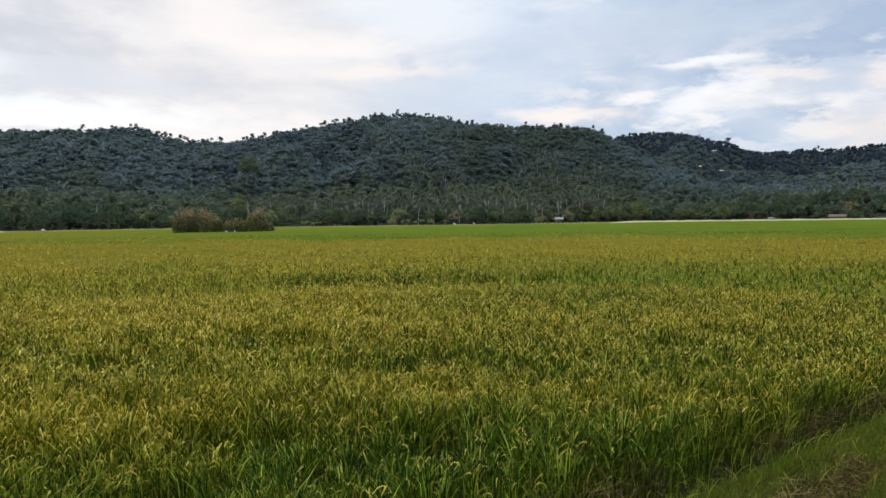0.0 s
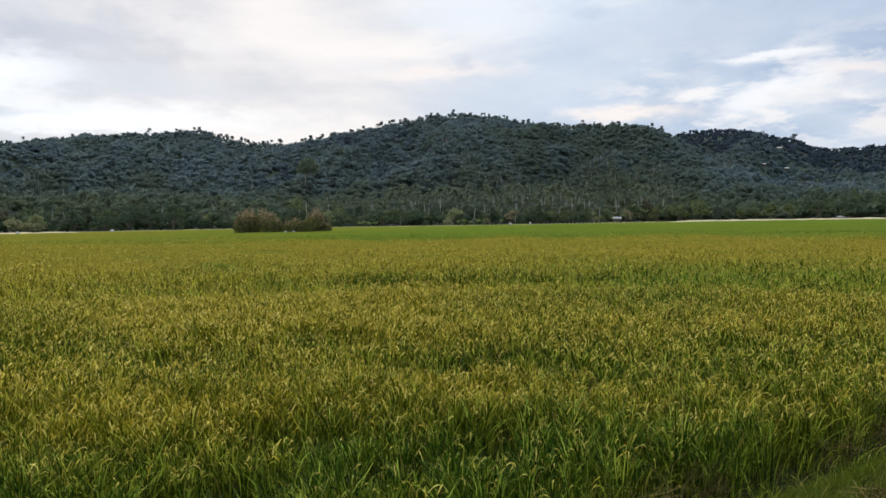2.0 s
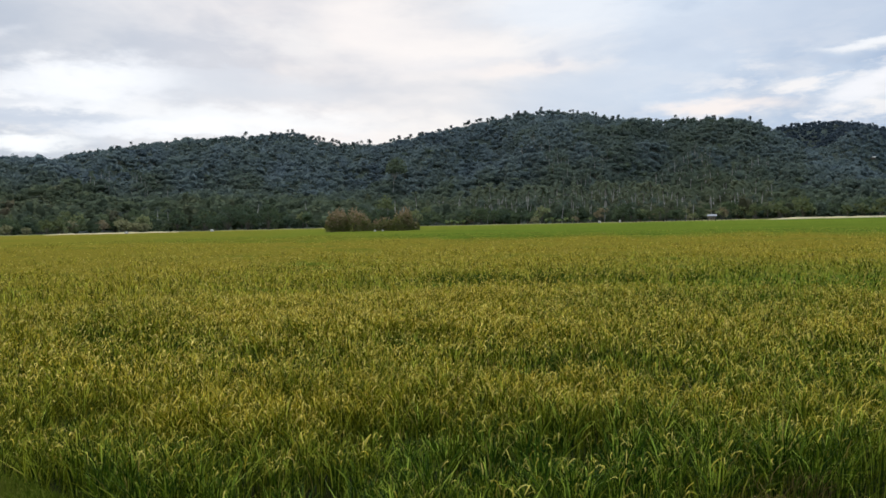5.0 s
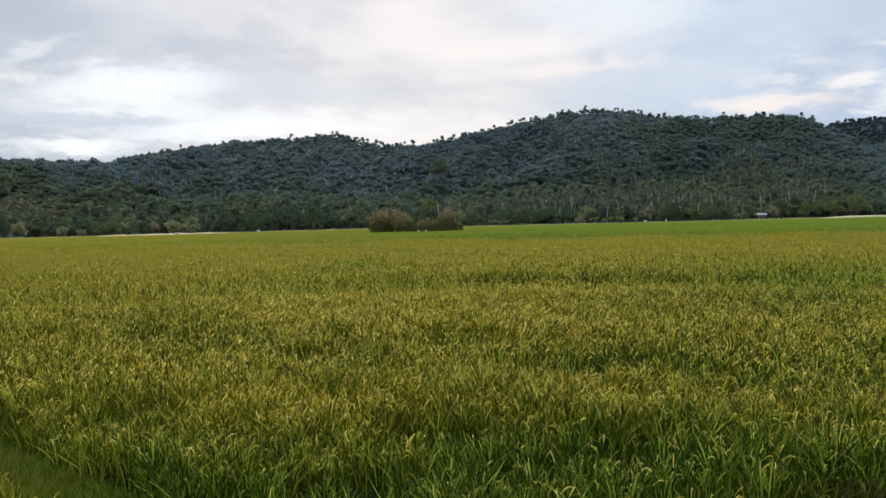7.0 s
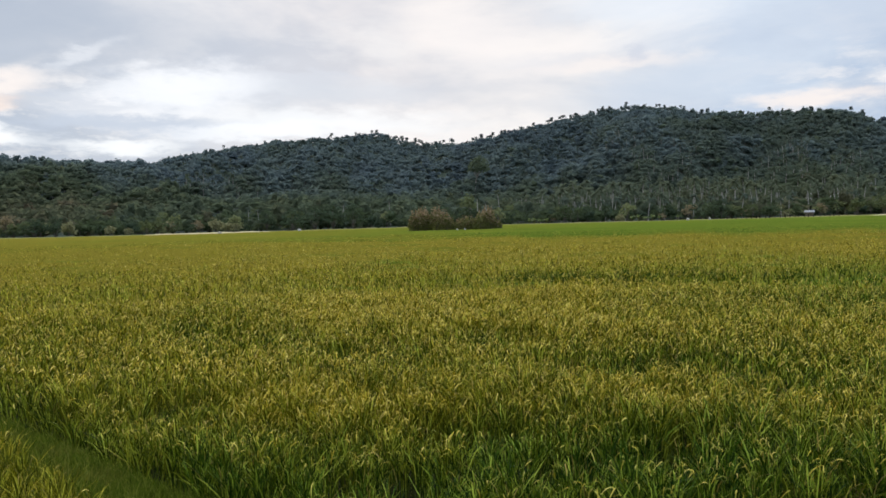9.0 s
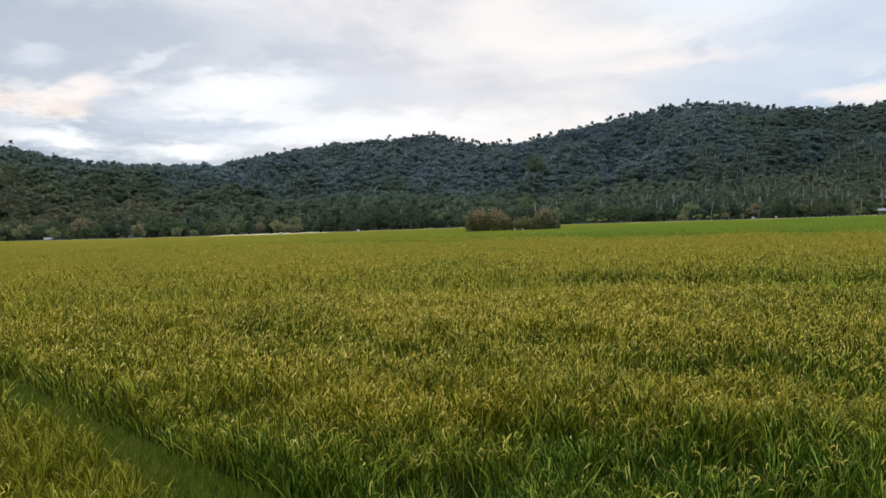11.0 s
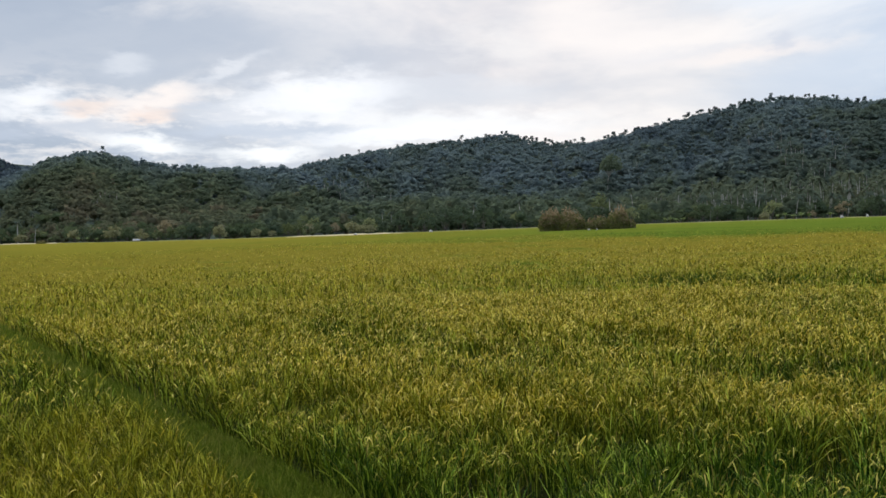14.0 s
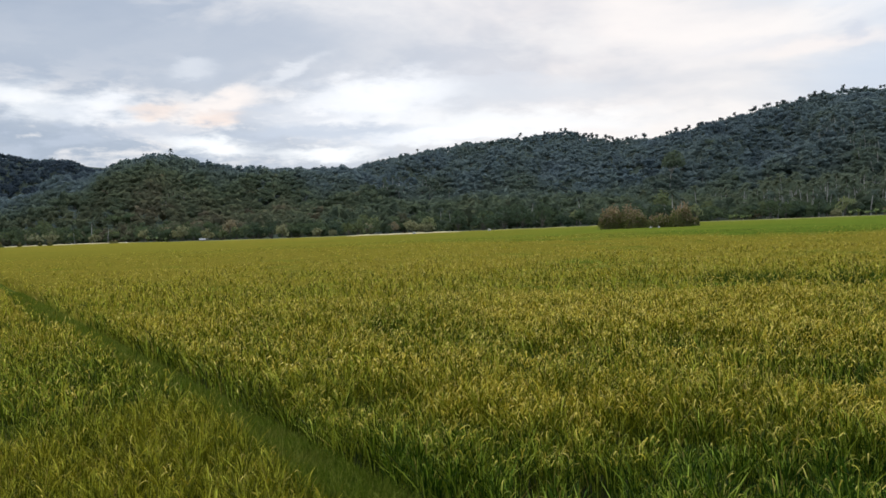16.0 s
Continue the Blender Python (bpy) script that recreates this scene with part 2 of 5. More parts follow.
def mixed_foliage(name, stops, translucent=0.38):
    """Crowns that differ from tree to tree, with finer change from leaf clump to leaf clump."""
    m, gr = material(name)
    one = island(gr)
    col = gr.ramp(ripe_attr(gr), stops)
    col = gr.mix(1.0, col, gr.ramp(one, [(0.0, (0.94, 0.95, 0.96)), (1.0, (1.07, 1.07, 1.05))]), "MULTIPLY")
    finish(gr, col, 0.8, translucent, specular=0.03)
    return m


# low stops carry the blue, paler cast of distant haze in the base colour
FOL_HAZY = mixed_foliage("hazy_hill_foliage", [(0.0, (0.074, 0.100, 0.122)), (0.13, (0.172, 0.222, 0.228)), (0.26, (0.166, 0.213, 0.200)), (0.36, (0.136, 0.172, 0.140)), (0.5, (0.134, 0.168, 0.118)), (0.65, (0.124, 0.154, 0.090)), (0.82, (0.138, 0.150, 0.086)), (1.0, (0.190, 0.153, 0.098))], 0.6)
FOL_BELT = mixed_foliage("belt_foliage", [(0.0, (0.070, 0.098, 0.058)), (0.4, (0.100, 0.132, 0.064)), (0.65, (0.140, 0.162, 0.074)), (0.78, (0.250, 0.285, 0.125)), (0.86, (0.285, 0.262, 0.145)), (1.0, (0.290, 0.220, 0.135))])
FOL_BUSH = foliage("thicket_foliage", (0.115, 0.135, 0.048), (0.185, 0.200, 0.066), (0.265, 0.255, 0.095), 0.4, (0.24, 0.19, 0.10), 0.5)
FOL_RUST = foliage("thicket_flower_heads", (0.24, 0.165, 0.095), (0.36, 0.260, 0.155), (0.52, 0.40, 0.27), 0.5, (0.26, 0.22, 0.10), 0.4)
# tone 0 is blued to match the haze painted on the far woods
FROND = mixed_foliage("palm_frond", [(0.0, (0.086, 0.112, 0.110)), (0.5, (0.115, 0.142, 0.094)), (1.0, (0.150, 0.165, 0.090))])
BARK = blotchy("grey_bark", (0.14, 0.125, 0.10), (0.22, 0.20, 0.17), (0.09, 0.08, 0.065), 0.7, 4.0, 0.03)
PALE_BARK = blotchy("pale_bark", (0.42, 0.40, 0.35), (0.50, 0.475, 0.42), (0.30, 0.28, 0.24), 0.5, 3.0, 0.03)
STRAW = foliage("dead_straw", (0.030, 0.021, 0.007), (0.120, 0.086, 0.026), (0.430, 0.320, 0.110), 6.0, (0.060, 0.050, 0.016), 0.6, 0.25)
PALE = blotchy("pale_dry_earth", (0.64, 0.54, 0.30), (0.70, 0.60, 0.36), (0.54, 0.46, 0.24), 0.08, 0.9)
GRASS = foliage("short_grass", (0.062, 0.098, 0.009), (0.128, 0.175, 0.015), (0.25, 0.27, 0.045), 1.3, (0.21, 0.20, 0.04), 0.5)
ROOF = blotchy("weathered_sheet_roof", (0.36, 0.375, 0.39), (0.30, 0.31, 0.32), (0.24, 0.20, 0.17), 0.6, 3.0, 0.01, 0.5, 0.4)
WALL = blotchy("weathered_boards", (0.20, 0.17, 0.13), (0.27, 0.23, 0.18), (0.13, 0.11, 0.085), 0.8, 5.0, 0.01)
WHITE = blotchy("white_surface", (0.66, 0.63, 0.56), (0.58, 0.55, 0.49), (0.48, 0.44, 0.38), 2.0, 12.0, 0.01, 0.8)
POST = blotchy("dark_post_wood", (0.045, 0.038, 0.03), (0.07, 0.06, 0.048), (0.03, 0.027, 0.022), 2.0, 9.0, 0.01)

# ================= mesh helpers =================
rng = np.random.default_rng(7)


class Soup:
    """Vertices and faces gathered from arrays, to be linked as one mesh."""

    def __init__(self):
        self.v, self.f3, self.f4, self.a, self.n = [], [], [], [], 0

    def add(self, verts, tris=None, quads=None, ripe=None):
        verts = np.asarray(verts, float).reshape(-1, 3)
        if tris is not None and len(tris):
            self.f3.append(np.asarray(tris, np.int64).reshape(-1, 3) + self.n)
        if quads is not None and len(quads):
            self.f4.append(np.asarray(quads, np.int64).reshape(-1, 4) + self.n)
        self.v.append(verts)
        self.a.append(np.zeros(len(verts)) if ripe is None else np.asarray(ripe, float).reshape(-1))
        self.n += len(verts)

    def mesh(self, name, mat, smooth=False):
        v = np.concatenate(self.v)
        t = np.concatenate(self.f3) if self.f3 else np.zeros((0, 3), np.int64)
        q = np.concatenate(self.f4) if self.f4 else np.zeros((0, 4), np.int64)
        me = bpy.data.meshes.new(name)
        me.vertices.add(len(v))
        me.vertices.foreach_set("co", v.ravel())
        loops = np.concatenate([t.ravel(), q.ravel()])
        me.loops.add(len(loops))
        me.loops.foreach_set("vertex_index", loops)
        start = np.concatenate([np.arange(len(t)) * 3, len(t) * 3 + np.arange(len(q)) * 4])
        me.polygons.add(len(start))
        me.polygons.foreach_set("loop_start", start)
        if smooth:
            me.polygons.foreach_set("use_smooth", np.ones(len(start), bool))
        at = me.attributes.new("ripe", "FLOAT", "POINT")
        at.data.foreach_set("value", np.concatenate(self.a))
        me.update(calc_edges=True)
        me.validate()
        me.materials.append(mat)
        return me


def thing(name, label, category, at=(0, 0, 0), group="", kind=""):
    ob = new(name)
    ob.location = at
    return tagged(ob, label, category, group, kind)


def part(name, me, parent, label=""):
    ob = new(name, me)
    ob.parent = parent
    return tagged(ob, label)


def polar(a, r):
    """Place on the plan, a degrees to the left of straight ahead, r metres off."""
    a = np.radians(a)
    return -r * np.sin(a), r * np.cos(a)


def smooth_noise(x, y, seed):
    """Soft value noise in -1..1 on the plan, for arrays."""
    x, y = np.asarray(x, float), np.asarray(y, float)
    xi, yi = np.floor(x).astype(np.int64), np.floor(y).astype(np.int64)
    fx, fy = x - xi, y - yi
    fx, fy = fx * fx * (3 - 2 * fx), fy * fy * (3 - 2 * fy)

    def h(i, j):
        n = (i * 374761393 + j * 668265263 + seed * 2147483647) & 0x7FFFFFFF
        n = ((n ^ (n >> 13)) * 1274126177) & 0x7FFFFFFF
        return ((n ^ (n >> 16)) & 0xFFFF) / 32767.5 - 1
    return (h(xi, yi) * (1 - fx) + h(xi + 1, yi) * fx) * (1 - fy) + (h(xi, yi + 1) * (1 - fx) + h(xi + 1, yi + 1) * fx) * fy


# ================= the plan =================
RICE = 0.85                                    # height of the standing rice


def field_edge(a):
    """Distance at which the rice ends and the verge below the woods begins."""
    return np.interp(a, [-60, -31, -17, -5, 3, 12, 24, 31, 39, 49, 57, 63, 90], [420, 352, 302, 262, 252, 250, 242, 236, 233, 268, 385, 410, 420])


def levee_line(x):
    """Right rim of the footpath between the two plots."""
    return 4.64 - 0.437 * x


def bank_line(x):
    """Rim of the plot beside the grassy bank."""
    return 6.68 + 0.78 * x


def rice_rim(x):
    """Uneven rim where the crop stops short of the bank."""
    return bank_line(x) - 0.10 + 0.20 * smooth_noise(x * 1.1, 0 * x, 24) + 0.07 * smooth_noise(x * 3.1, 0 * x, 26)


def in_levee(x, y):
    d = (levee_line(x) - y) * 0.915
    return (d > 0.0) & (d < 0.82 + 0.16 * np.clip((6.5 + x) / 2, 0, 1) + 0.12 * smooth_noise(x * 0.9, 0 * x, 25)) & (x < 0)


def in_bank(x, y):
    return (y < rice_rim(x)) & (x > -3.0)


# sunken green spots: degrees round, metres off, half width
SPOTS = [(0.0, 13.9, 1.0), (4.8, 13.3, 0.9), (36.2, 11.7, 0.75), (33.9, 18.5, 1.2), (24.0, 15.6, 1.2), (15.5, 9.5, 0.9),
         (7.0, 8.5, 0.7), (20.5, 9.6, 0.5), (2.0, 8.9, 0.6), (-6.5, 12.2, 0.7), (12.0, 8.3, 0.6)]


def hollow(x, y):
    """Thin, sunken, greener spots in the crop, 0 to about 0.7."""
    h = smooth_noise(x / 1.7, y / 1.0, 16) * 0.65 + 0.45 * smooth_noise(x / 5.0, y / 3.0, 17) - 0.33
    h = h + np.clip((9.8 - np.hypot(x, y)) / 2.0, 0, 1) * (0.20 + 0.95 * smooth_noise(x / 0.8, y / 0.55, 18))
    h = np.clip(h, 0, 0.7)
    ragged = 1 + 0.5 * smooth_noise(x / 0.6, y / 0.5, 19)
    for a, r, w in SPOTS:
        cx, cy = polar(a, r)
        h = np.maximum(h, 0.75 * ragged * np.exp(-((x - cx) / w) ** 2 - ((y - cy) / (0.75 * w)) ** 2))
    return np.clip(h, 0, 0.75)


def furrow(x, y):
    """Narrow sunken gaps along the far plot borders, 0 to 1."""
    r, a = np.hypot(x, y), np.degrees(np.arctan2(-x, y))
    line = np.exp(-((r - 98 - 6 * smooth_noise(a / 4.0, 0 * a, 35)) / 3.0) ** 2) * np.clip(0.35 + 1.3 * smooth_noise(a / 3.2, 0 * a + 2, 36), 0, 1)
    line2 = np.exp(-((r - 140 - 10 * smooth_noise(a / 5.0, 0 * a + 7, 37)) / 5.0) ** 2) * np.clip(0.1 + 1.3 * smooth_noise(a / 4.0, 0 * a + 9, 38), 0, 1)
    line3 = np.exp(-((r - 50 - 3 * smooth_noise(a / 5.0, 0 * a + 4, 39)) / 0.8) ** 2) * np.clip(-0.1 + 1.3 * smooth_noise(a / 3.0, 0 * a + 5, 40), 0, 1)
    return np.clip(line + 0.8 * line2 + 0.8 * line3, 0, 1)


def ripeness(x, y):
    """0 green to 1 golden."""
    r, a = np.hypot(x, y), np.degrees(np.arctan2(-x, y))
    p = 0.74 + 0.24 * smooth_noise(x / 4.5, y / 3.0, 3) + 0.16 * smooth_noise(x / 1.5, y / 1.1, 5)
    p -= np.interp(a, [-8, 0, 10, 24, 34, 45, 52], [0.32, 0.62, 0.95, 0.95, 0.55, 0.5, 0.4]) * np.clip((10.0 + 1.2 * smooth_noise(x / 2.5, y / 2.5, 4) - r) / 1.6, 0, 1) * np.clip((46 - a) / 8, 0.25, 1)                      # greener along the near rim
    p -= 0.34 * np.clip((-a + 8) / 20, 0, 1) * np.clip((60 - r) / 20, 0, 1)                        # greener towards the bank
    p -= 0.60 * np.exp(-((y - 34.5 - 0.06 * x + 1.2 * smooth_noise(x / 6, 0 * x, 8)) / 0.9) ** 2) * np.clip(0.3 + smooth_noise(x / 5.0, 0 * x + 3, 9), 0.0, 1) * (a < 22)
    p += 0.16 * np.clip((a - 12) / 25, 0, 1) + 0.18 * np.exp(-((r - 11.2) / 1.3) ** 2) * np.clip(0.4 + smooth_noise(x / 1.5, y / 0.8, 29), 0, 1)
    p += 0.26 * np.clip((r - 38) / 12, 0, 1)                        # fully ripe in the far half
    p -= 1.3 * hollow(x, y)
    far = np.clip((r - 86 - 8 * smooth_noise(a / 5, 0 * a, 2) - 5 * smooth_noise(a / 1.2, r / 6, 11)) / 22, 0, 1)
    p = p * (1 - far) + far * np.clip(0.10 + (a - 8) / 52 + 0.16 * smooth_noise(a / 7, r / 14, 13) + 0.12 * np.clip((r - 150) / 80, 0, 1), 0.03, 0.85)
    p += 0.10 * smooth_noise(a / 6.0, r / 5.0, 12) * np.clip((r - 20) / 30, 0, 1)
    p -= 0.50 * np.clip(1 - np.abs(y - levee_line(x)) * 0.915 / 0.55, 0, 1) * (r < 40)     # green rim along the footpath
    p -= 0.5 * furrow(x, y)
    left_plot = (levee_line(x) - y > 0.78) & (x < 0)
    rim = np.clip(1 - ((levee_line(x) - y) * 0.915 - 0.82) / 0.9, 0, 1)
    p = np.where(left_plot & (r < 60), 1.0 + 0.20 * rim + 0.30 * smooth_noise(x / 1.6, y / 1.2, 21) - 0.62 * np.clip((r - 11) / 3, 0, 1) + 0.5 * np.clip((r - 18) / 6, 0, 1), p)
    return np.clip(p, 0, 1)


# ---------------- ground ----------------
def ground_sheet():
    s = Soup()
    radii = np.concatenate([[0.0], np.geomspace(2.0, 4800.0, 60)])
    angles = np.radians(np.arange(0, 360, 5.0))
    for r in radii:
        s.add(np.stack([r * np.cos(angles), r * np.sin(angles), 0 * angles], 1))
    n = len(angles)
    q = [(i * n + j, (i + 1) * n + j, (i + 1) * n + (j + 1) % n, i * n + (j + 1) % n) for i in range(len(radii) - 1) for j in range(n)]
    s.f4.append(np.array(q))
    ob = new("ground", s.mesh("ground", MUD))
    return tagged(ob, "dark wet paddy soil under the standing rice", "ground", kind="structure")


ground_sheet()


def verge():
    """Pale dry grass between the far end of the rice and the woods."""
    s = Soup()
    a = np.arange(-50, 90.1, 1.0)
    e = field_edge(a)
    wide = 16 + 6 * smooth_noise(a / 4, 0 * a, 31) + np.clip((-a - 5) * 2.6, 0, 70)
    rows = []
    for k in range(5):
        x, y = polar(a, e - 1 + wide * k / 4)
        rows.append(np.stack([x, y, 0.35 + 0.45 * np.sin(np.pi * min(k, 2) / 4) + 0.1 * smooth_noise(a, a * 0 + k, 6)], 1))
    s.add(np.concatenate(rows))
    n = len(a)
    s.f4.append(np.array([(i * n + j, i * n + j + 1, (i + 1) * n + j + 1, (i + 1) * n + j) for i in range(4) for j in range(n - 1)]))
    tagged(new("verge", s.mesh("verge", DRYGRASS, True)), "pale dry grass verge along the far field edge", "verge", kind="structure")


verge()


def track(a0, a1, top, back):
    """A raised pale farm track behind the rice, its near slope towards the field."""
    s = Soup()
    a = np.arange(a0, a1 + 0.01, 0.25)
    n = len(a)
    end = np.clip(np.minimum(a - a0, a1 - a) / 1.2, 0, 1)
    for k, (dr, f) in enumerate(((0, -0.1), (0.8, 0.75), (1.6, 1.0), (4.6, 1.0), (6.0, 0.0))):
        x, y = polar(a, field_edge(a) + back + dr)
        s.add(np.stack([x, y, f * (0.6 + (top - 0.6) * end + 0.12 * smooth_noise(a * 1.7, a * 0 + k, 33))], 1))
    s.f4.append(np.array([(i * n + j, i * n + j + 1, (i + 1) * n + j + 1, (i + 1) * n + j) for i in range(4) for j in range(n - 1)]))
    tagged(new("track", s.mesh("track", PALE)), "raised pale dry farm track along the far field edge", "track", kind="structure")


track(-45.0, -12.5, 1.25, 1.0)
track(30.0, 39.5, 1.0, 1.0)
track(54.0, 68.0, 1.0, 1.0)


def ridge_strip(name, p0, p1, half, height, mat, label):
    """A low earth bank with a rounded, uneven section along a straight line."""
    s = Soup()
    p0, p1 = np.array(p0, float), np.array(p1, float)
    n, m = 60, 9
    along = (p1 - p0) / np.linalg.norm(p1 - p0)
    side = np.array([-along[1], along[0]])
    u = np.linspace(-1, 1, m)
    rows = []
    for i in range(n):
        c = p0 + (p1 - p0) * i / (n - 1)
        w = half * (1 + 0.10 * smooth_noise(np.array([i / 3.0]), np.array([0.0]), 44)[0])
        xy = c + np.outer(u * w, side)
        if name == "levee":
            xy[:, 1] += levee_line(c[0]) - 0.58 - c[1]
        z = height * np.clip(1.25 * (1 - np.abs(u) ** 2.4), 0, 1) + 0.04 * smooth_noise(xy[:, 0] * 2, xy[:, 1] * 2, 45) - 0.03
        rows.append(np.column_stack([xy, z - 0.01]))
    s.add(np.concatenate(rows))
    s.f4.append(np.array([(i * m + j, i * m + j + 1, (i + 1) * m + j + 1, (i + 1) * m + j) for i in range(n - 1) for j in range(m - 1)]))
    return tagged(new(name, s.mesh(name, mat, True)), label, "bank", kind="structure")


def swell(u, height):
    """Height of a bank's rounded section, u from -1 to 1 across it."""
    return height * np.clip(1.25 * (1 - np.abs(u) ** 2.4), 0, 1)


ridge_strip("levee", (-1.0, levee_line(-1.0) - 0.58), (-90.0, levee_line(-90.0) - 0.58), 0.66, 0.42, TURF, "low grassy footpath bank between two rice plots")
ridge_strip("grassy_bank", (-0.6, bank_line(-0.6) - 2.1), (40.0, bank_line(40.0) - 2.1), 1.15, 0.45, BANK, "grassy earth bank with dead straw beside the rice")


def embankment():
    """The raised road bank from which the field is seen."""
    s = Soup()
    xs = np.linspace(-60, 60, 61)
    section = [(-9.0, 0.0), (-6.5, 1.2), (-5.4, 1.72), (-2.0, 1.76), (0.9, 1.72), (1.3, 1.62), (2.2, 0.9), (3.1, -0.02)]
    for px in xs:
        w = 0.06 * smooth_noise(np.full(len(section), px / 2.0), np.arange(len(section)), 77)
        s.add(np.array([(px, yy, zz + ww) for (yy, zz), ww in zip(section, w)]))
    m = len(section)
    s.f4.append(np.array([(i * m + j, (i + 1) * m + j, (i + 1) * m + j + 1, i * m + j + 1) for i in range(len(xs) - 1) for j in range(m - 1)]))
    tagged(new("road_embankment", s.mesh("road_embankment", BANK, True)), "raised earth road bank above the rice field", "embankment", kind="structure")


embankment()


# ---------------- rice ----------------
def blades(s, x, y, z, h, lean, az_, width, ripe, segs, droop):
    """Curved tapering leaves; every argument but segs is an array."""
    n = len(x)
    ts = np.linspace(0, 1, segs + 1)
    ca, sa = np.cos(az_), np.sin(az_)
    tw = rng.uniform(0, np.pi, n)
    wx, wy = np.cos(tw), np.sin(tw)
    rows = []
    for k, t in enumerate(ts):
        out_ = lean * (t ** 1.6) * h
        zz = z + h * (t - droop * t ** 3)
        cx, cy = x + ca * out_, y + sa * out_
        if k == segs:
            rows.append(np.stack([cx, cy, zz], 1)[:, None])
        else:
            w = width * (0.55 + 0.45 * min(1, 3 * t)) * (1 - 0.55 * t)
            rows.append(np.stack([np.stack([cx - wx * w, cy - wy * w, zz], 1), np.stack([cx + wx * w, cy + wy * w, zz], 1)], 1))
    v = np.concatenate(rows, 1)
    per = 2 * segs + 1
    base = np.arange(n)[:, None] * per
    quads = np.concatenate([base + np.array([[2 * k, 2 * k + 1, 2 * k + 3, 2 * k + 2]]) for k in range(segs - 1)], 0) if segs > 1 else None
    tris = base + np.array([[per - 3, per - 2, per - 1]])
    ramp_t = np.repeat(ts, 2)[:per]
    s.add(v, tris, quads, ripe[:, None] * (0.45 + 0.55 * ramp_t[None, :]))


def scatter(a0, a1, r0, r1, step, jitter=0.45):
    """Hills of rice set out in rough rows within a sector."""
    x0, x1 = -r1, r1
    gx, gy = np.meshgrid(np.arange(x0, x1, step), np.arange(0.5, r1, step))
    x, y = gx.ravel(), gy.ravel()
    x = x + rng.uniform(-jitter, jitter, x.shape) * step
    y = y + rng.uniform(-jitter, jitter, y.shape) * step
    r, a = np.hypot(x, y), np.degrees(np.arctan2(-x, y))
    keep = (r >= r0) & (r < r1) & (a > a0) & (a < a1) & ~in_levee(x, y) & ~in_bank(x, y) & (y > 3.3) & (r < field_edge(a) - 1)
    return x[keep], y[keep]


def stand(x, y):
    """Height of the crop: sunk in places where it has fallen or thinned."""
    h = RICE * (1 + 0.10 * smooth_noise(x / 2.2, y / 1.6, 14) + 0.16 * smooth_noise(x / 0.6, y / 0.6, 15))
    h *= (1 - 0.75 * hollow(x, y)) * (1 - 0.35 * furrow(x, y))
    h = np.where((levee_line(x) - y > 0.78) & (x < 0), 0.86 * h, h)
    h = h * (1 + 0.10 * rng.normal(0, 1, np.shape(x)))
    return h


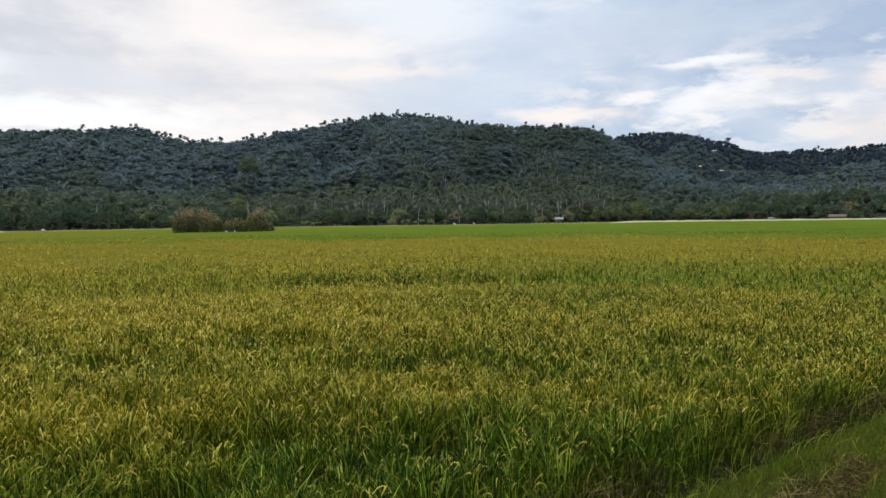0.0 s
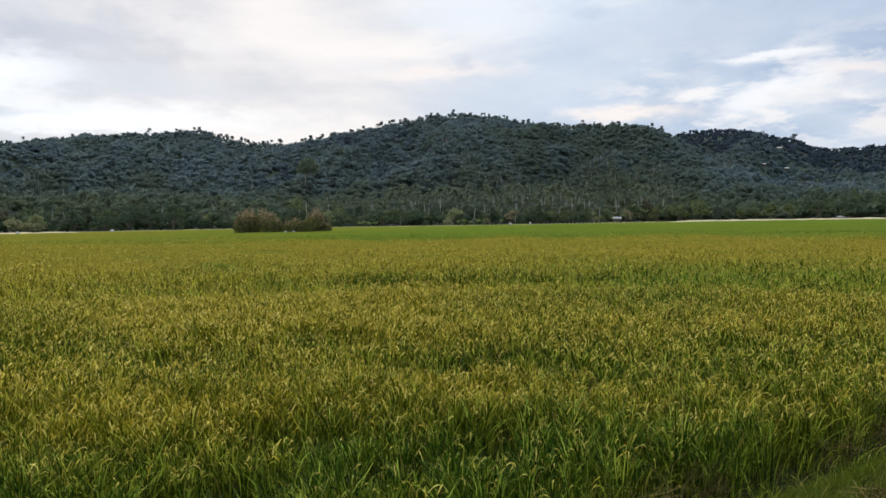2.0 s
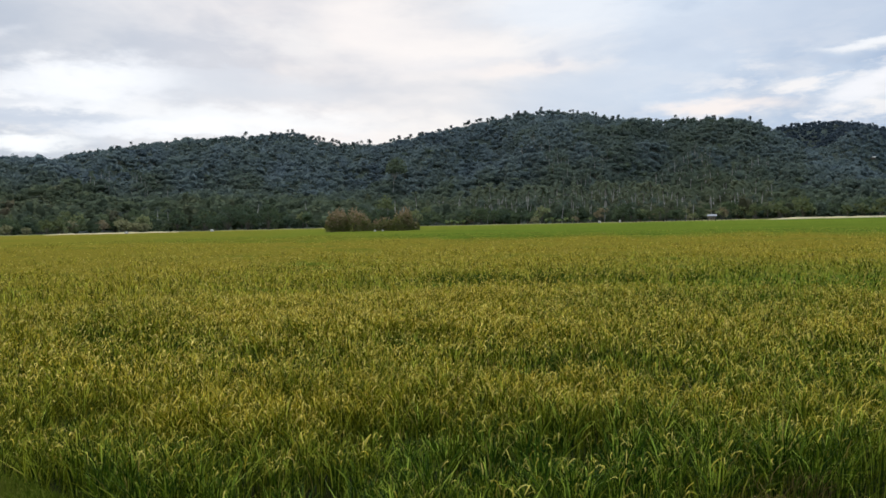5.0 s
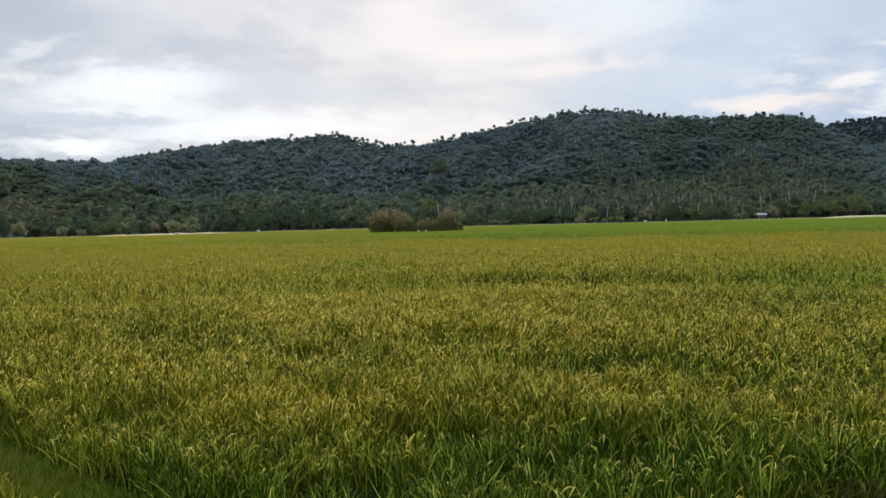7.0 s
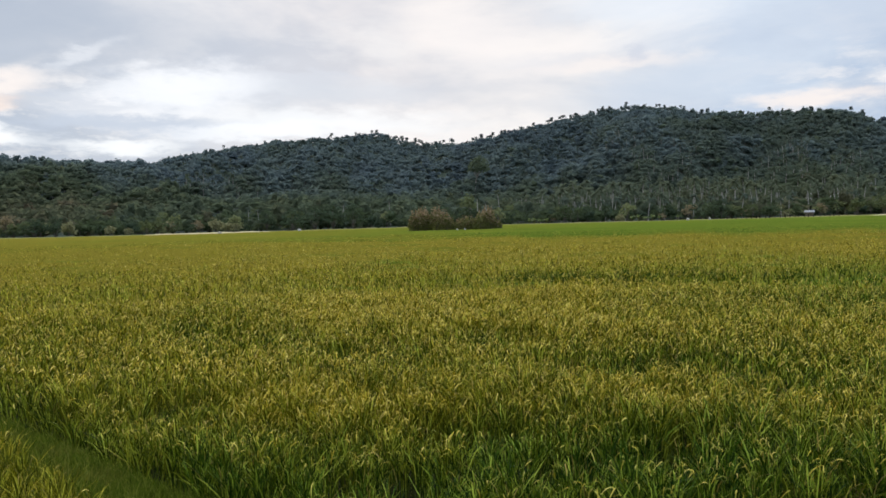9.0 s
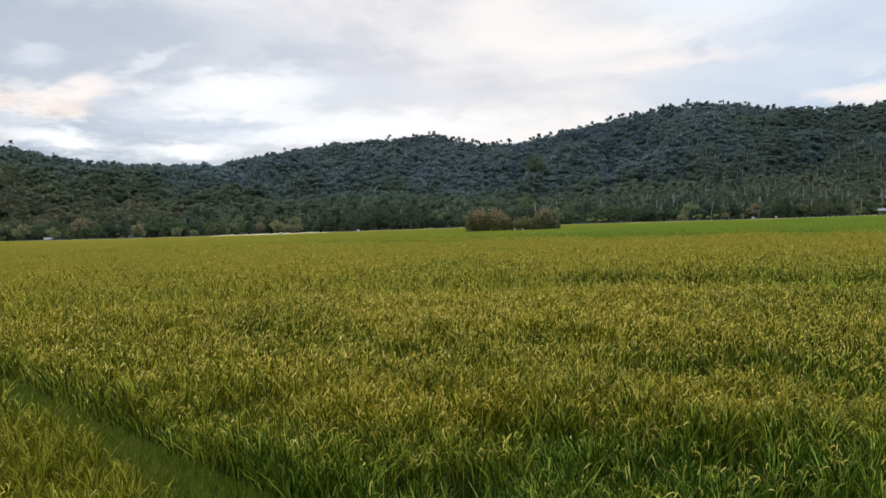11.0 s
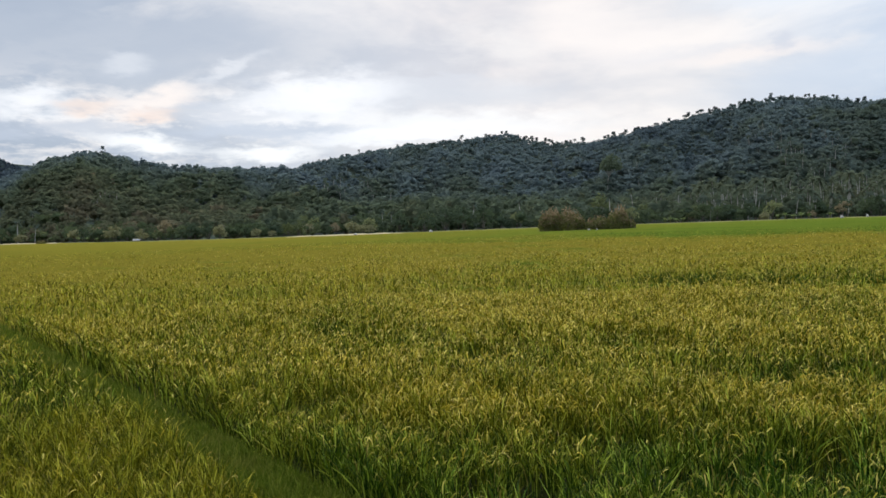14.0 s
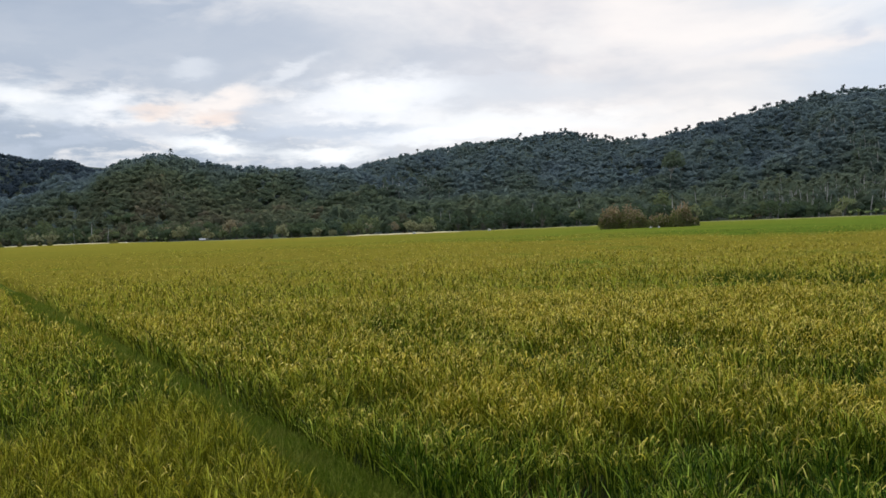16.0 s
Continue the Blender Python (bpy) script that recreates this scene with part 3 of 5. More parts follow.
def rice(name, label, x, y, leaves, leaf_segs, leaf_w, heads, head_segs, head_w, spread):
    owner = thing(name, label, "rice", kind="stuff")
    thick = rng.uniform(0, 1, len(x)) > 1.8 * (hollow(x, y) - 0.24)
    # single hills failed or thinned out
    thick &= rng.uniform(0, 1, len(x)) > np.where(np.hypot(x, y) < 14, 0.10 + 0.5 * np.clip(smooth_noise(x / 0.45, y / 0.40, 28) - 0.25, 0, 1), 0.0)
    x, y = x[thick], y[thick]
    ls, hs = Soup(), Soup()
    n = len(x)
    ripe = ripeness(x, y)
    hh = stand(x, y)
    k = leaves
    X, Y = np.repeat(x, k), np.repeat(y, k)
    R, H = np.repeat(ripe, k), np.repeat(hh, k)
    m = n * k
    th = rng.uniform(0, 2 * np.pi, m)
    rr = spread * np.sqrt(rng.uniform(0, 1, m))
    foot = H * np.where(rng.uniform(0, 1, m) < 0.22, 0.0, rng.uniform(0.32, 0.80, m))
    tip = H * rng.uniform(0.70, 1.15, m)
    blades(ls, X + rr * np.cos(th), Y + rr * np.sin(th), foot, np.maximum(tip - foot, 0.16), rng.uniform(0.05, 0.95, m) * np.where(foot > 0, 1.0, 0.45),
           th + rng.normal(0, 0.9, m), leaf_w * rng.uniform(0.7, 1.2, m), np.clip(R * 0.92 + rng.normal(0, 0.16, m), 0, 1), leaf_segs,
           rng.uniform(0.0, 0.42, m))
    # seed heads arch over at the top of the stand, fewer where it is green
    k = heads
    X, Y = np.repeat(x, k), np.repeat(y, k)
    R, H = np.repeat(ripe, k), np.repeat(hh, k)
    keep = rng.uniform(0, 1, n * k) < np.clip(np.interp(np.arctan2(-X, Y), [0.05, 0.25], [0.30, 0.10]) + 0.95 * R, 0, 1) * np.interp(np.arctan2(-X, Y), [0.5, 0.72], [1.0, 0.5]) * np.where((levee_line(X) - Y > 0.78) & (X < 0), 0.6, 1.0)
    X, Y, R, H = X[keep], Y[keep], R[keep], H[keep]
    m = len(X)
    th = rng.uniform(0, 2 * np.pi, m)
    rr = spread * 1.1 * np.sqrt(rng.uniform(0, 1, m))
    bx, by = X + rr * np.cos(th), Y + rr * np.sin(th)
    top = H * rng.uniform(0.78, 1.04, m)
    length = rng.uniform(0.09, 0.21, m)
    a = rng.uniform(0, 2 * np.pi, m)
    bend = rng.uniform(0.35, 1.35, m)
    ts = np.linspace(0, 1, head_segs + 1)
    tw = a + np.pi / 2 + rng.normal(0, 0.5, m)
    rows = []
    for t in ts:
        px = length * (0.12 * t + (0.3 + 0.5 * bend) * np.sin(1.6 * t) * 0.8)
        pz = length * (1.15 * t - 1.25 * bend * t * t)
        w = head_w * (0.45 + 1.1 * np.sin(np.pi * (0.12 + 0.76 * t)))
        cx, cy, cz = bx + np.cos(a) * px, by + np.sin(a) * px, top + pz
        rows.append(np.stack([np.stack([cx - np.cos(tw) * w, cy - np.sin(tw) * w, cz - 0.3 * w], 1), np.stack([cx + np.cos(tw) * w, cy + np.sin(tw) * w, cz + 0.3 * w], 1)], 1))
    v = np.concatenate(rows, 1)
    per = 2 * (head_segs + 1)
    base = np.arange(m)[:, None] * per
    quads = np.concatenate([base + np.array([[2 * i, 2 * i + 1, 2 * i + 3, 2 * i + 2]]) for i in range(head_segs)], 0)
    hs.add(v, None, quads, np.repeat(np.clip(R + 0.25 * (1 - R) + rng.normal(0, 0.18, m), 0, 1), per))
    part("rice_leaves", ls.mesh("rice_leaves", LEAF), owner)
    part("rice_panicles", hs.mesh("rice_panicles", GRAIN), owner, "drooping golden seed heads")
    return owner


A0, A1 = -36.0, 68.0
x, y = scatter(A0, A1, 4.6, 13.0, 0.225, 0.36)
left = (levee_line(x) - y > 0.78) & (x < 0)
rice("rice_plot", "ripening green and gold rice in the near part of the big plot", x[~left], y[~left], 52, 3, 0.0082, 11, 4, 0.0042, 0.085)
rice("rice_plot", "thinner greenish rice across the footpath", x[left], y[left], 58, 3, 0.0060, 4, 4, 0.0034, 0.09)
x, y = scatter(A0, A1, 13.0, 27.0, 0.25, 0.38)
rice("rice_plot", "golden ripe rice in the middle of the big plot", x, y, 15, 2, 0.0142, 9, 2, 0.0060, 0.12)
x, y = scatter(A0, A1, 27.0, 62.0, 0.46)
rice("rice_plot", "golden rice in the far part of the big plot", x, y, 5, 2, 0.024, 5, 1, 0.014, 0.26)
x, y = scatter(A0, A1, 62.0, 125.0, 0.95)
rice("rice_plot", "even green rice in the far plot below the woods", x, y, 7, 1, 0.05, 2, 1, 0.03, 0.6)


def canopy():
    """The closed top of the far rice, a little below the leaf tips."""
    s = Soup()
    a = np.arange(-50, 88.1, 0.5)
    t = np.linspace(0, 1, 150)
    n = len(a)
    e = field_edge(a)
    for u in t:
        r = 25 * (e / 25) ** u
        x, y = polar(a, r)
        drop = np.where(in_levee(x, y) | in_bank(x, y), -0.85, 0.0)
        z = 0.10 + 0.64 * np.clip((r - 25) / 28, 0, 1) + 0.05 * smooth_noise(x * 1.3, y * 1.3, 51) + 0.07 * smooth_noise(x / 3, y / 3, 52) - 0.40 * furrow(x, y) + drop
        s.add(np.stack([x, y, z], 1), ripe=ripeness(x, y))
    x, y = polar(a, e)
    s.add(np.stack([x, y, 0 * x + 0.0], 1), ripe=0 * x)
    s.f4.append(np.array([(i * n + j, i * n + j + 1, (i + 1) * n + j + 1, (i + 1) * n + j) for i in range(len(t)) for j in range(n - 1)]))
    tagged(new("rice_canopy", s.mesh("rice_canopy", CANOPY, True)), "closed canopy of green and gold rice far off", "rice", kind="stuff")


canopy()

# ================= hills =================
HILLS = [   # distance of the crest, then degrees round and degrees up of its tree tops
    (1050.0, [48, 40, 36.4, 32, 27.3, 24.6, 22.2, 20.4, 18.5, 16, 13.3, 12, 9.3, 7.8, 5.7, 3.5, 0, -2.9, -4.2, -7.6, -9.3, -11, -12.8, -15.5, -21],
     [2.6, 3.9, 4.82, 5.55, 5.92, 6.14, 6.45, 5.84, 5.5, 5.5, 5.8, 6.1, 6.65, 7.05, 7.45, 7.75, 7.4, 6.75, 6.5, 6.65, 6.6, 6.4, 5.6, 4.0, 1.5]),
    (1450.0, [0, -10, -13.3, -14.3, -17, -19, -20.8, -22, -23.5, -28.4, -30, -34, -50],
     [3.0, 5.2, 5.65, 5.85, 5.8, 5.35, 4.9, 4.33, 4.12, 4.18, 4.3, 4.2, 3.5]),
    (830.0, [30, 36, 39.2, 42.8, 46, 48.6, 51.2, 53.1, 54.5, 57, 62, 66],
     [1.8, 3.4, 4.5, 4.3, 4.5, 4.8, 5.4, 5.4, 5.1, 4.0, 2.4, 1.2]),
    (1200.0, [40, 50, 55, 58, 60.3, 62.2, 66, 75, 90],
     [2.0, 4.0, 4.8, 5.05, 5.2, 5.5, 6.0, 6.0, 5.0])]
TREE = 6.2


def terrain(a, r):
    """Height of the land: a gentle apron below the woods, the hills rising behind it."""
    a, r = np.asarray(a, float), np.asarray(r, float)
    foot = field_edge(a) + 60
    brow = np.maximum(600, foot + 160)
    lift_ = brow * np.tan(np.radians(np.interp(a, [-36, -14, -5, 5, 12, 18, 26, 34, 42, 52, 70], [0.5, 0.6, 0.9, 1.0, 0.8, 1.1, 1.7, 1.6, 1.2, 1.3, 1.2]))) + EYE
    z = lift_ * np.clip((r - foot) / (brow - foot), 0, 1.15) ** 1.2 * (1 + 0.12 * smooth_noise(a / 2.4, r / 120, 64))
    for crest, az_, el_ in HILLS:
        o = np.argsort(az_)
        e = np.interp(a, np.array(az_)[o], np.array(el_)[o]) + 0.3
        top = EYE + crest * np.tan(np.radians(e)) - TREE
        base = np.maximum(foot, 0.50 * crest)
        u = (r - base) / (crest - base)
        spur = 0.15 * smooth_noise(a / 3.2 + 4 * u, u * 2.2, 61) + 0.07 * smooth_noise(a / 1.1, u * 5, 62)
        rise = np.clip(u, 0, 1) ** 0.95 + spur * 4 * np.clip(u, 0, 1) * np.clip(1 - u, 0, 1)
        fall = np.clip(1 - 1.3 * (u - 1), 0, 1)
        z = np.maximum(z, top * np.where(u <= 1, rise, fall))
    return z


def hillside():
    s = Soup()
    a = np.arange(-60, 95.1, 0.6)
    n = len(a)
    rs = np.linspace(0, 1, 70)
    for u in rs:
        r = (field_edge(a) + 8) * (1 - u) + 2000 * u
        x, y = polar(a, r)
        z = terrain(a, r)
        s.add(np.stack([x, y, np.where(z > 0.05, z, 0.05 + 0 * z)], 1))
    s.f4.append(np.array([(i * n + j, i * n + j + 1, (i + 1) * n + j + 1, (i + 1) * n + j) for i in range(len(rs) - 1) for j in range(n - 1)]))
    tagged(new("hillside", s.mesh("hillside", SOIL, True)), "steep wooded hills with dark forest floor", "hills", kind="structure")


hillside()


# ================= trees =================
def tube(points, radii, sides=6):
    """Vertices and quads of a bent tapering tube."""
    pts, v = [Vector(p) for p in points], []
    for i, p in enumerate(pts):
        d = (pts[min(i + 1, len(pts) - 1)] - pts[max(i - 1, 0)]).normalized()
        e1 = d.orthogonal().normalized()
        e2 = d.cross(e1)
        for k in range(sides):
            w = 2 * math.pi * k / sides
            v.append(tuple(p + radii[i] * (math.cos(w) * e1 + math.sin(w) * e2)))
    q = [(i * sides + k, i * sides + (k + 1) % sides, (i + 1) * sides + (k + 1) % sides, (i + 1) * sides + k) for i in range(len(pts) - 1) for k in range(sides)]
    return np.array(v), np.array(q)


def broadleaf(seed, tall, wide, clumps, leaf, lumps=6, bare=0.3, limbs=True, stout=1.0):
    """Trunk with limbs, and a crown of small leaf clumps gathered in uneven lumps."""
    r = np.random.default_rng(seed)
    wood, crown = Soup(), Soup()
    lean = r.normal(0, 0.04, 2) * tall
    fork = tall * bare
    tv, tq = tube([(0, 0, -0.3), (lean[0] * 0.3, lean[1] * 0.3, fork * 0.6), (lean[0] * 0.6, lean[1] * 0.6, fork), (lean[0], lean[1], tall * 0.85)],
                  [0.030 * tall * stout, 0.022 * tall * stout, 0.018 * tall * stout, 0.006 * tall], 5)
    if not limbs:
        tv, tq = tube([(0, 0, -0.3), (lean[0], lean[1], tall * 0.7)], [0.025 * tall, 0.010 * tall], 3)
    wood.add(tv, None, tq)
    centres = []
    for i in range(lumps):
        w = 2 * np.pi * (i + r.uniform(0, 0.7)) / lumps
        d = wide * 0.5 * r.uniform(0.25, 0.68)
        z = tall * r.uniform(max(bare, 0.25) + 0.12, 0.86)
        c = np.array([lean[0] + d * np.cos(w), lean[1] + d * np.sin(w), z])
        centres.append((c, wide * r.uniform(0.20, 0.34)))
        if not limbs:
            continue
        tv, tq = tube([(lean[0] * 0.6, lean[1] * 0.6, fork * r.uniform(0.8, 1.2)), tuple((c + [0, 0, 0]) * [0.6, 0.6, 0.86]), tuple(c)], [0.012 * tall, 0.007 * tall, 0.003 * tall], 4)
        wood.add(tv, None, tq)
    centres.append((np.array([lean[0], lean[1], tall * 0.85]), wide * 0.27))
    per = clumps // len(centres)
    for c, rad in centres:
        d = r.normal(0, 1, (per, 3))
        d /= np.linalg.norm(d, axis=1)[:, None]
        d[:, 2] = np.where(d[:, 2] < -0.3, -d[:, 2] * 0.5, d[:, 2])
        p = c + d * rad * r.uniform(0.55, 1.08, (per, 1)) * np.array([1, 1, 0.8])
        n = d + r.normal(0, 0.45, (per, 3))
        n /= np.linalg.norm(n, axis=1)[:, None]
        e1 = np.cross(n, r.normal(0, 1, (per, 3)))
        e1 /= np.linalg.norm(e1, axis=1)[:, None]
        e2 = np.cross(n, e1)
        s = leaf * r.uniform(0.6, 1.35, (per, 1))
        k = s * 0.35
        v = np.stack([p - e1 * s, p - e2 * s * 0.7 + n * k, p + e1 * s * r.uniform(0.6, 1.1, (per, 1)), p + e2 * s * 0.8 + n * k * 0.4], 1)
        b = np.arange(per)[:, None] * 4
        crown.add(v, np.concatenate([b + [[0, 1, 2]], b + [[0, 2, 3]]]))
    for c, rad in centres[2:3] if not limbs else []:
        # dense heart of the crown, an uneven faceted lump
        bm = bmesh.new()
        bmesh.ops.create_icosphere(bm, subdivisions=1, radius=1.0)
        hv = np.array([tuple(v.co) for v in bm.verts]) * (rad * 0.72 * r.uniform(0.6, 1.15, (len(bm.verts), 1)))
        hf = np.array([[v.index for v in f.verts] for f in bm.faces])
        bm.free()
        crown.add(hv * [1.25, 1.25, 0.95] + c, hf)
    return wood, crown


def palm(seed, tall, frond, count=15, segs=3, sides=5, width=0.16):
    """Slender leaning trunk and a head of arching fronds, each with two drooping rows of leaflets."""
    r = np.random.default_rng(seed)
    wood, crown = Soup(), Soup()
    a, bend = r.uniform(0, 6.28), r.uniform(0.02, 0.12) * tall
    pts = [(bend * t * t * math.cos(a), bend * t * t * math.sin(a), tall * t - 0.3) for t in (0, 0.35, 0.7, 1.0)]
    tv, tq = tube(pts, [0.022 * tall, 0.016 * tall, 0.014 * tall, 0.012 * tall], sides)
    wood.add(tv, None, tq)
    top = np.array(pts[-1])
    for i in range(count):
        w = 2 * np.pi * (i * 0.618) + r.normal(0, 0.2)
        up = r.uniform(-0.95, 1.3)
        L = frond * r.uniform(0.8, 1.1)
        dirv = np.array([np.cos(w), np.sin(w), 0])
        side = np.array([-np.sin(w), np.cos(w), 0])
        rows = []
        for t in np.linspace(0, 1, segs + 1):
            c = top + dirv * L * (t * math.cos(up * (1 - 0.3 * t))) + np.array([0, 0, L * (t * math.sin(up) - 0.62 * t * t)])
            hw = L * width * (0.35 + 1.2 * math.sin(math.pi * min(1, 0.15 + 0.8 * t))) * (1 - 0.55 * t)
            rows += [c - side * hw - [0, 0, hw * 0.8], c + [0, 0, 0.0], c + side * hw - [0, 0, hw * 0.8]]
        q = []
        for k in range(segs):
            b = 3 * k
            q += [(b, b + 1, b + 4, b + 3), (b + 1, b + 2, b + 5, b + 4)]
        crown.add(np.array(rows), None, np.array(q))
    return wood, crown


def raw(s):
    v = np.concatenate(s.v)
    t = np.concatenate(s.f3) if s.f3 else np.zeros((0, 3), np.int64)
    q = np.concatenate(s.f4) if s.f4 else np.zeros((0, 4), np.int64)
    return v, t, q


def spread(target, proto, x, y, z, scale, turn, stretch=None, tone=None):
    """Lay many turned and scaled copies of one shape into a soup."""
    v, t, q = proto
    n = len(x)
    if n == 0:
        return
    c, s = np.cos(turn)[:, None], np.sin(turn)[:, None]
    sc = scale[:, None]
    st = sc if stretch is None else sc * stretch[:, None]
    w = np.stack([(v[None, :, 0] * c - v[None, :, 1] * s) * sc + x[:, None], (v[None, :, 0] * s + v[None, :, 1] * c) * sc + y[:, None], v[None, :, 2] * st + z[:, None]], 2)
    b = (np.arange(n) * len(v))[:, None, None]
    target.add(w, (t[None] + b).reshape(-1, 3) if len(t) else None, (q[None] + b).reshape(-1, 4) if len(q) else None,
               None if tone is None else np.repeat(tone, len(v)))


def woods(name, label, protos, picks, leaf_mat, bark_mat, tone=None):
    """One wood: all crowns in one part, all trunks in another."""
    owner = thing(name, label, "forest", kind="stuff")
    wood, crown = Soup(), Soup()
    x, y, z, sc = picks
    which = rng.integers(0, len(protos), len(x))
    turn = rng.uniform(0, 6.28, len(x))
    stretch = rng.uniform(0.70, 1.08, len(x))
    tone = np.full(len(x), 0.5) if tone is None else tone
    for i, (w, c) in enumerate(protos):
        m = which == i
        spread(wood, raw(w), x[m], y[m], z[m], sc[m], turn[m], stretch[m])
        spread(crown, raw(c), x[m], y[m], z[m], sc[m], turn[m], stretch[m], tone[m])
    part("crowns", crown.mesh("crowns", leaf_mat), owner)
    part("trunks", wood.mesh("trunks", bark_mat), owner)
    return owner


def hill_spots(n, u0, u1, test=None, a0=-36, a1=70):
    """Random places on the slopes that face the field, evenly thick as seen from it."""
    a = rng.uniform(a0, a1, n)
    u = rng.uniform(0, 1, n)
    near = field_edge(a) + 40
    far = np.interp(a, [-14, -11, 38, 44, 55, 60], [1500, 1080, 1080, 900, 950, 1260])
    lo, hi = near + (far - near) * u0, near + (far - near) * u1
    r = (lo ** 1.8 + (hi ** 1.8 - lo ** 1.8) * u) ** (1 / 1.8)
    z = terrain(a, r)
    # drop what lies behind a crest
    seen = np.ones(n, bool)
    tan = (z + 9 - EYE) / r
    for f in (0.95, 0.9, 0.84, 0.77, 0.7, 0.6):
        seen &= (terrain(a, r * f) - EYE) / (r * f) < tan + 0.004
    x, y = polar(a, r)
    keep = seen & (r > near)
    if test is not None:
        keep &= test(a, r, z)
    return a[keep], r[keep], x[keep], y[keep], z[keep] - 0.2


def dense_tree(seed, tall, wide, lobes, clumps, leaf):
    """A tree of the closed forest: short trunk, a crown of uneven lobes set with leaf clumps."""
    r = np.random.default_rng(seed)
    wood, crown = Soup(), Soup()
    tv, tq = tube([(0, 0, -0.5), (r.normal(0, 0.3), r.normal(0, 0.3), tall * 0.6)], [0.028 * tall, 0.012 * tall], 3)
    wood.add(tv, None, tq)
    bm = bmesh.new()
    bmesh.ops.create_icosphere(bm, subdivisions=1, radius=1.0)
    bm.verts.ensure_lookup_table()
    ball = np.array([tuple(v.co) for v in bm.verts])
    skin = np.array([[v.index for v in f.verts] for f in bm.faces])
    bm.free()
    spots_ = []
    for i in range(lobes):
        w, d = 2 * np.pi * (i + r.uniform(0, 0.8)) / lobes, wide * r.uniform(0.12, 0.30)
        c = np.array([d * np.cos(w), d * np.sin(w), tall * r.uniform(0.28, 0.58)])
        if i == 0:
            c = np.array([0, 0, tall * 0.60])
        rad = np.array([wide * r.uniform(0.24, 0.36)] * 2 + [tall * r.uniform(0.22, 0.32)])
        crown.add(ball * r.uniform(0.55, 1.15, (len(ball), 1)) * rad + c, skin)
        spots_.append((c, rad))
    for i in range(clumps):
        c, rad = spots_[i % lobes]
        d = r.normal(0, 1, 3)
        d[2] = abs(d[2]) * 1.1 - 0.25
        d /= np.linalg.norm(d)
        p = c + d * rad * r.uniform(0.75, 1.38)
        n_ = d * 0.5 + [0, 0, 0.6] + r.normal(0, 0.35, 3)
        e1 = np.cross(n_, r.normal(0, 1, 3))
        e1 /= np.linalg.norm(e1)
        e2 = np.cross(n_ / np.linalg.norm(n_), e1)
        k = leaf * r.uniform(0.6, 1.3)
        crown.add(np.array([p - e1 * k, p - e2 * k * 0.7, p + e1 * k * 0.9, p + e2 * k * 0.8 + d * k * 0.4]), [[0, 1, 2], [0, 2, 3]])
    return wood, crown


BL_FAR = [dense_tree(100 + i, 8.0, 8.8, 2, 20, 1.3) for i in range(14)]
BL_LOW = [dense_tree(140 + i, 7.4, 8.6, 1, 10, 1.3) for i in range(8)]
BL_MID = [dense_tree(170 + i, 8.0, 8.5, 3, 40, 0.95) for i in range(6)] + [dense_tree(180 + i, 11.0, 6.5, 3, 36, 0.85) for i in range(3)]
BL_BELT = [broadleaf(200 + i, 8.0, 7.5, 76, 0.74, 7, 0.12, False) for i in range(6)]
PALM_FAR = [palm(300 + i, 15.0, 3.1, 14, 2, 3, 0.20) for i in range(6)]


def tree_haze_tone(a, r, z):
    """0 haze-blue painted on the far, high woods, 1 brownish olive of the low scrub."""
    # farther trees slide towards the haze blue
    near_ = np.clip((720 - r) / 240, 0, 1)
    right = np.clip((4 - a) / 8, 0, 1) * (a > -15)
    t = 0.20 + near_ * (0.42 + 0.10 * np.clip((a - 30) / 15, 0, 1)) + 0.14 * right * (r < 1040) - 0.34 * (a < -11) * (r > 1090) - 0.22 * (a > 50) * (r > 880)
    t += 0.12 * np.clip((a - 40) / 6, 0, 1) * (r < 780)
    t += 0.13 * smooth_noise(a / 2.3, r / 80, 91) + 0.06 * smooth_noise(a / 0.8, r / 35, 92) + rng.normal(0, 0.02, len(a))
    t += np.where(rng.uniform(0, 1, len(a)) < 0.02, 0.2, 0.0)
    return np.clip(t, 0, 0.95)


hill_a = tuple(np.concatenate(v) for v in zip(hill_spots(6800, 0.22, 1.0), hill_spots(1000, 0.02, 0.4, None, -36, -11), hill_spots(900, 0.4, 1.0, None, -34, -12), hill_spots(900, 0.0, 0.7, None, 51, 70)))
ridge = hill_spots(1500, 0.95, 1.0)
a, r, x, y, z = (np.concatenate(v) for v in zip(hill_a, ridge))
size_ = rng.uniform(0.75, 1.0, len(x)) * np.where(np.arange(len(x)) < len(hill_a[0]), rng.uniform(0.80, 1.25, len(x)), rng.uniform(0.75, 1.2, len(x)))
woods("hill_forest", "dense dark green broadleaf forest covering the hills", BL_FAR, (x, y, z, size_), FOL_HAZY, BARK, tree_haze_tone(a, r, z))
steep = lambda a, r, z: rng.uniform(0, 1, len(a)) < 0.15 + 2.8 * ((terrain(a, r + 12) - terrain(a, r - 12)) / 24 - (z - EYE) / r)
a, r, x, y, z = hill_spots(24000, 0.2, 1.0, steep)
woods("hill_forest", "low trees closing the gaps in the hill forest", BL_LOW, (x, y, z, rng.uniform(0.95, 1.3, len(x))), FOL_HAZY, BARK, tree_haze_tone(a, r, z))
a, r, x, y, z = hill_spots(2300, 0.0, 0.42)
woods("hill_forest", "mixed olive green forest on the lower slopes", BL_MID, (x, y, z, rng.uniform(0.55, 1.2, len(x))), FOL_HAZY, BARK, tree_haze_tone(a, r, z))
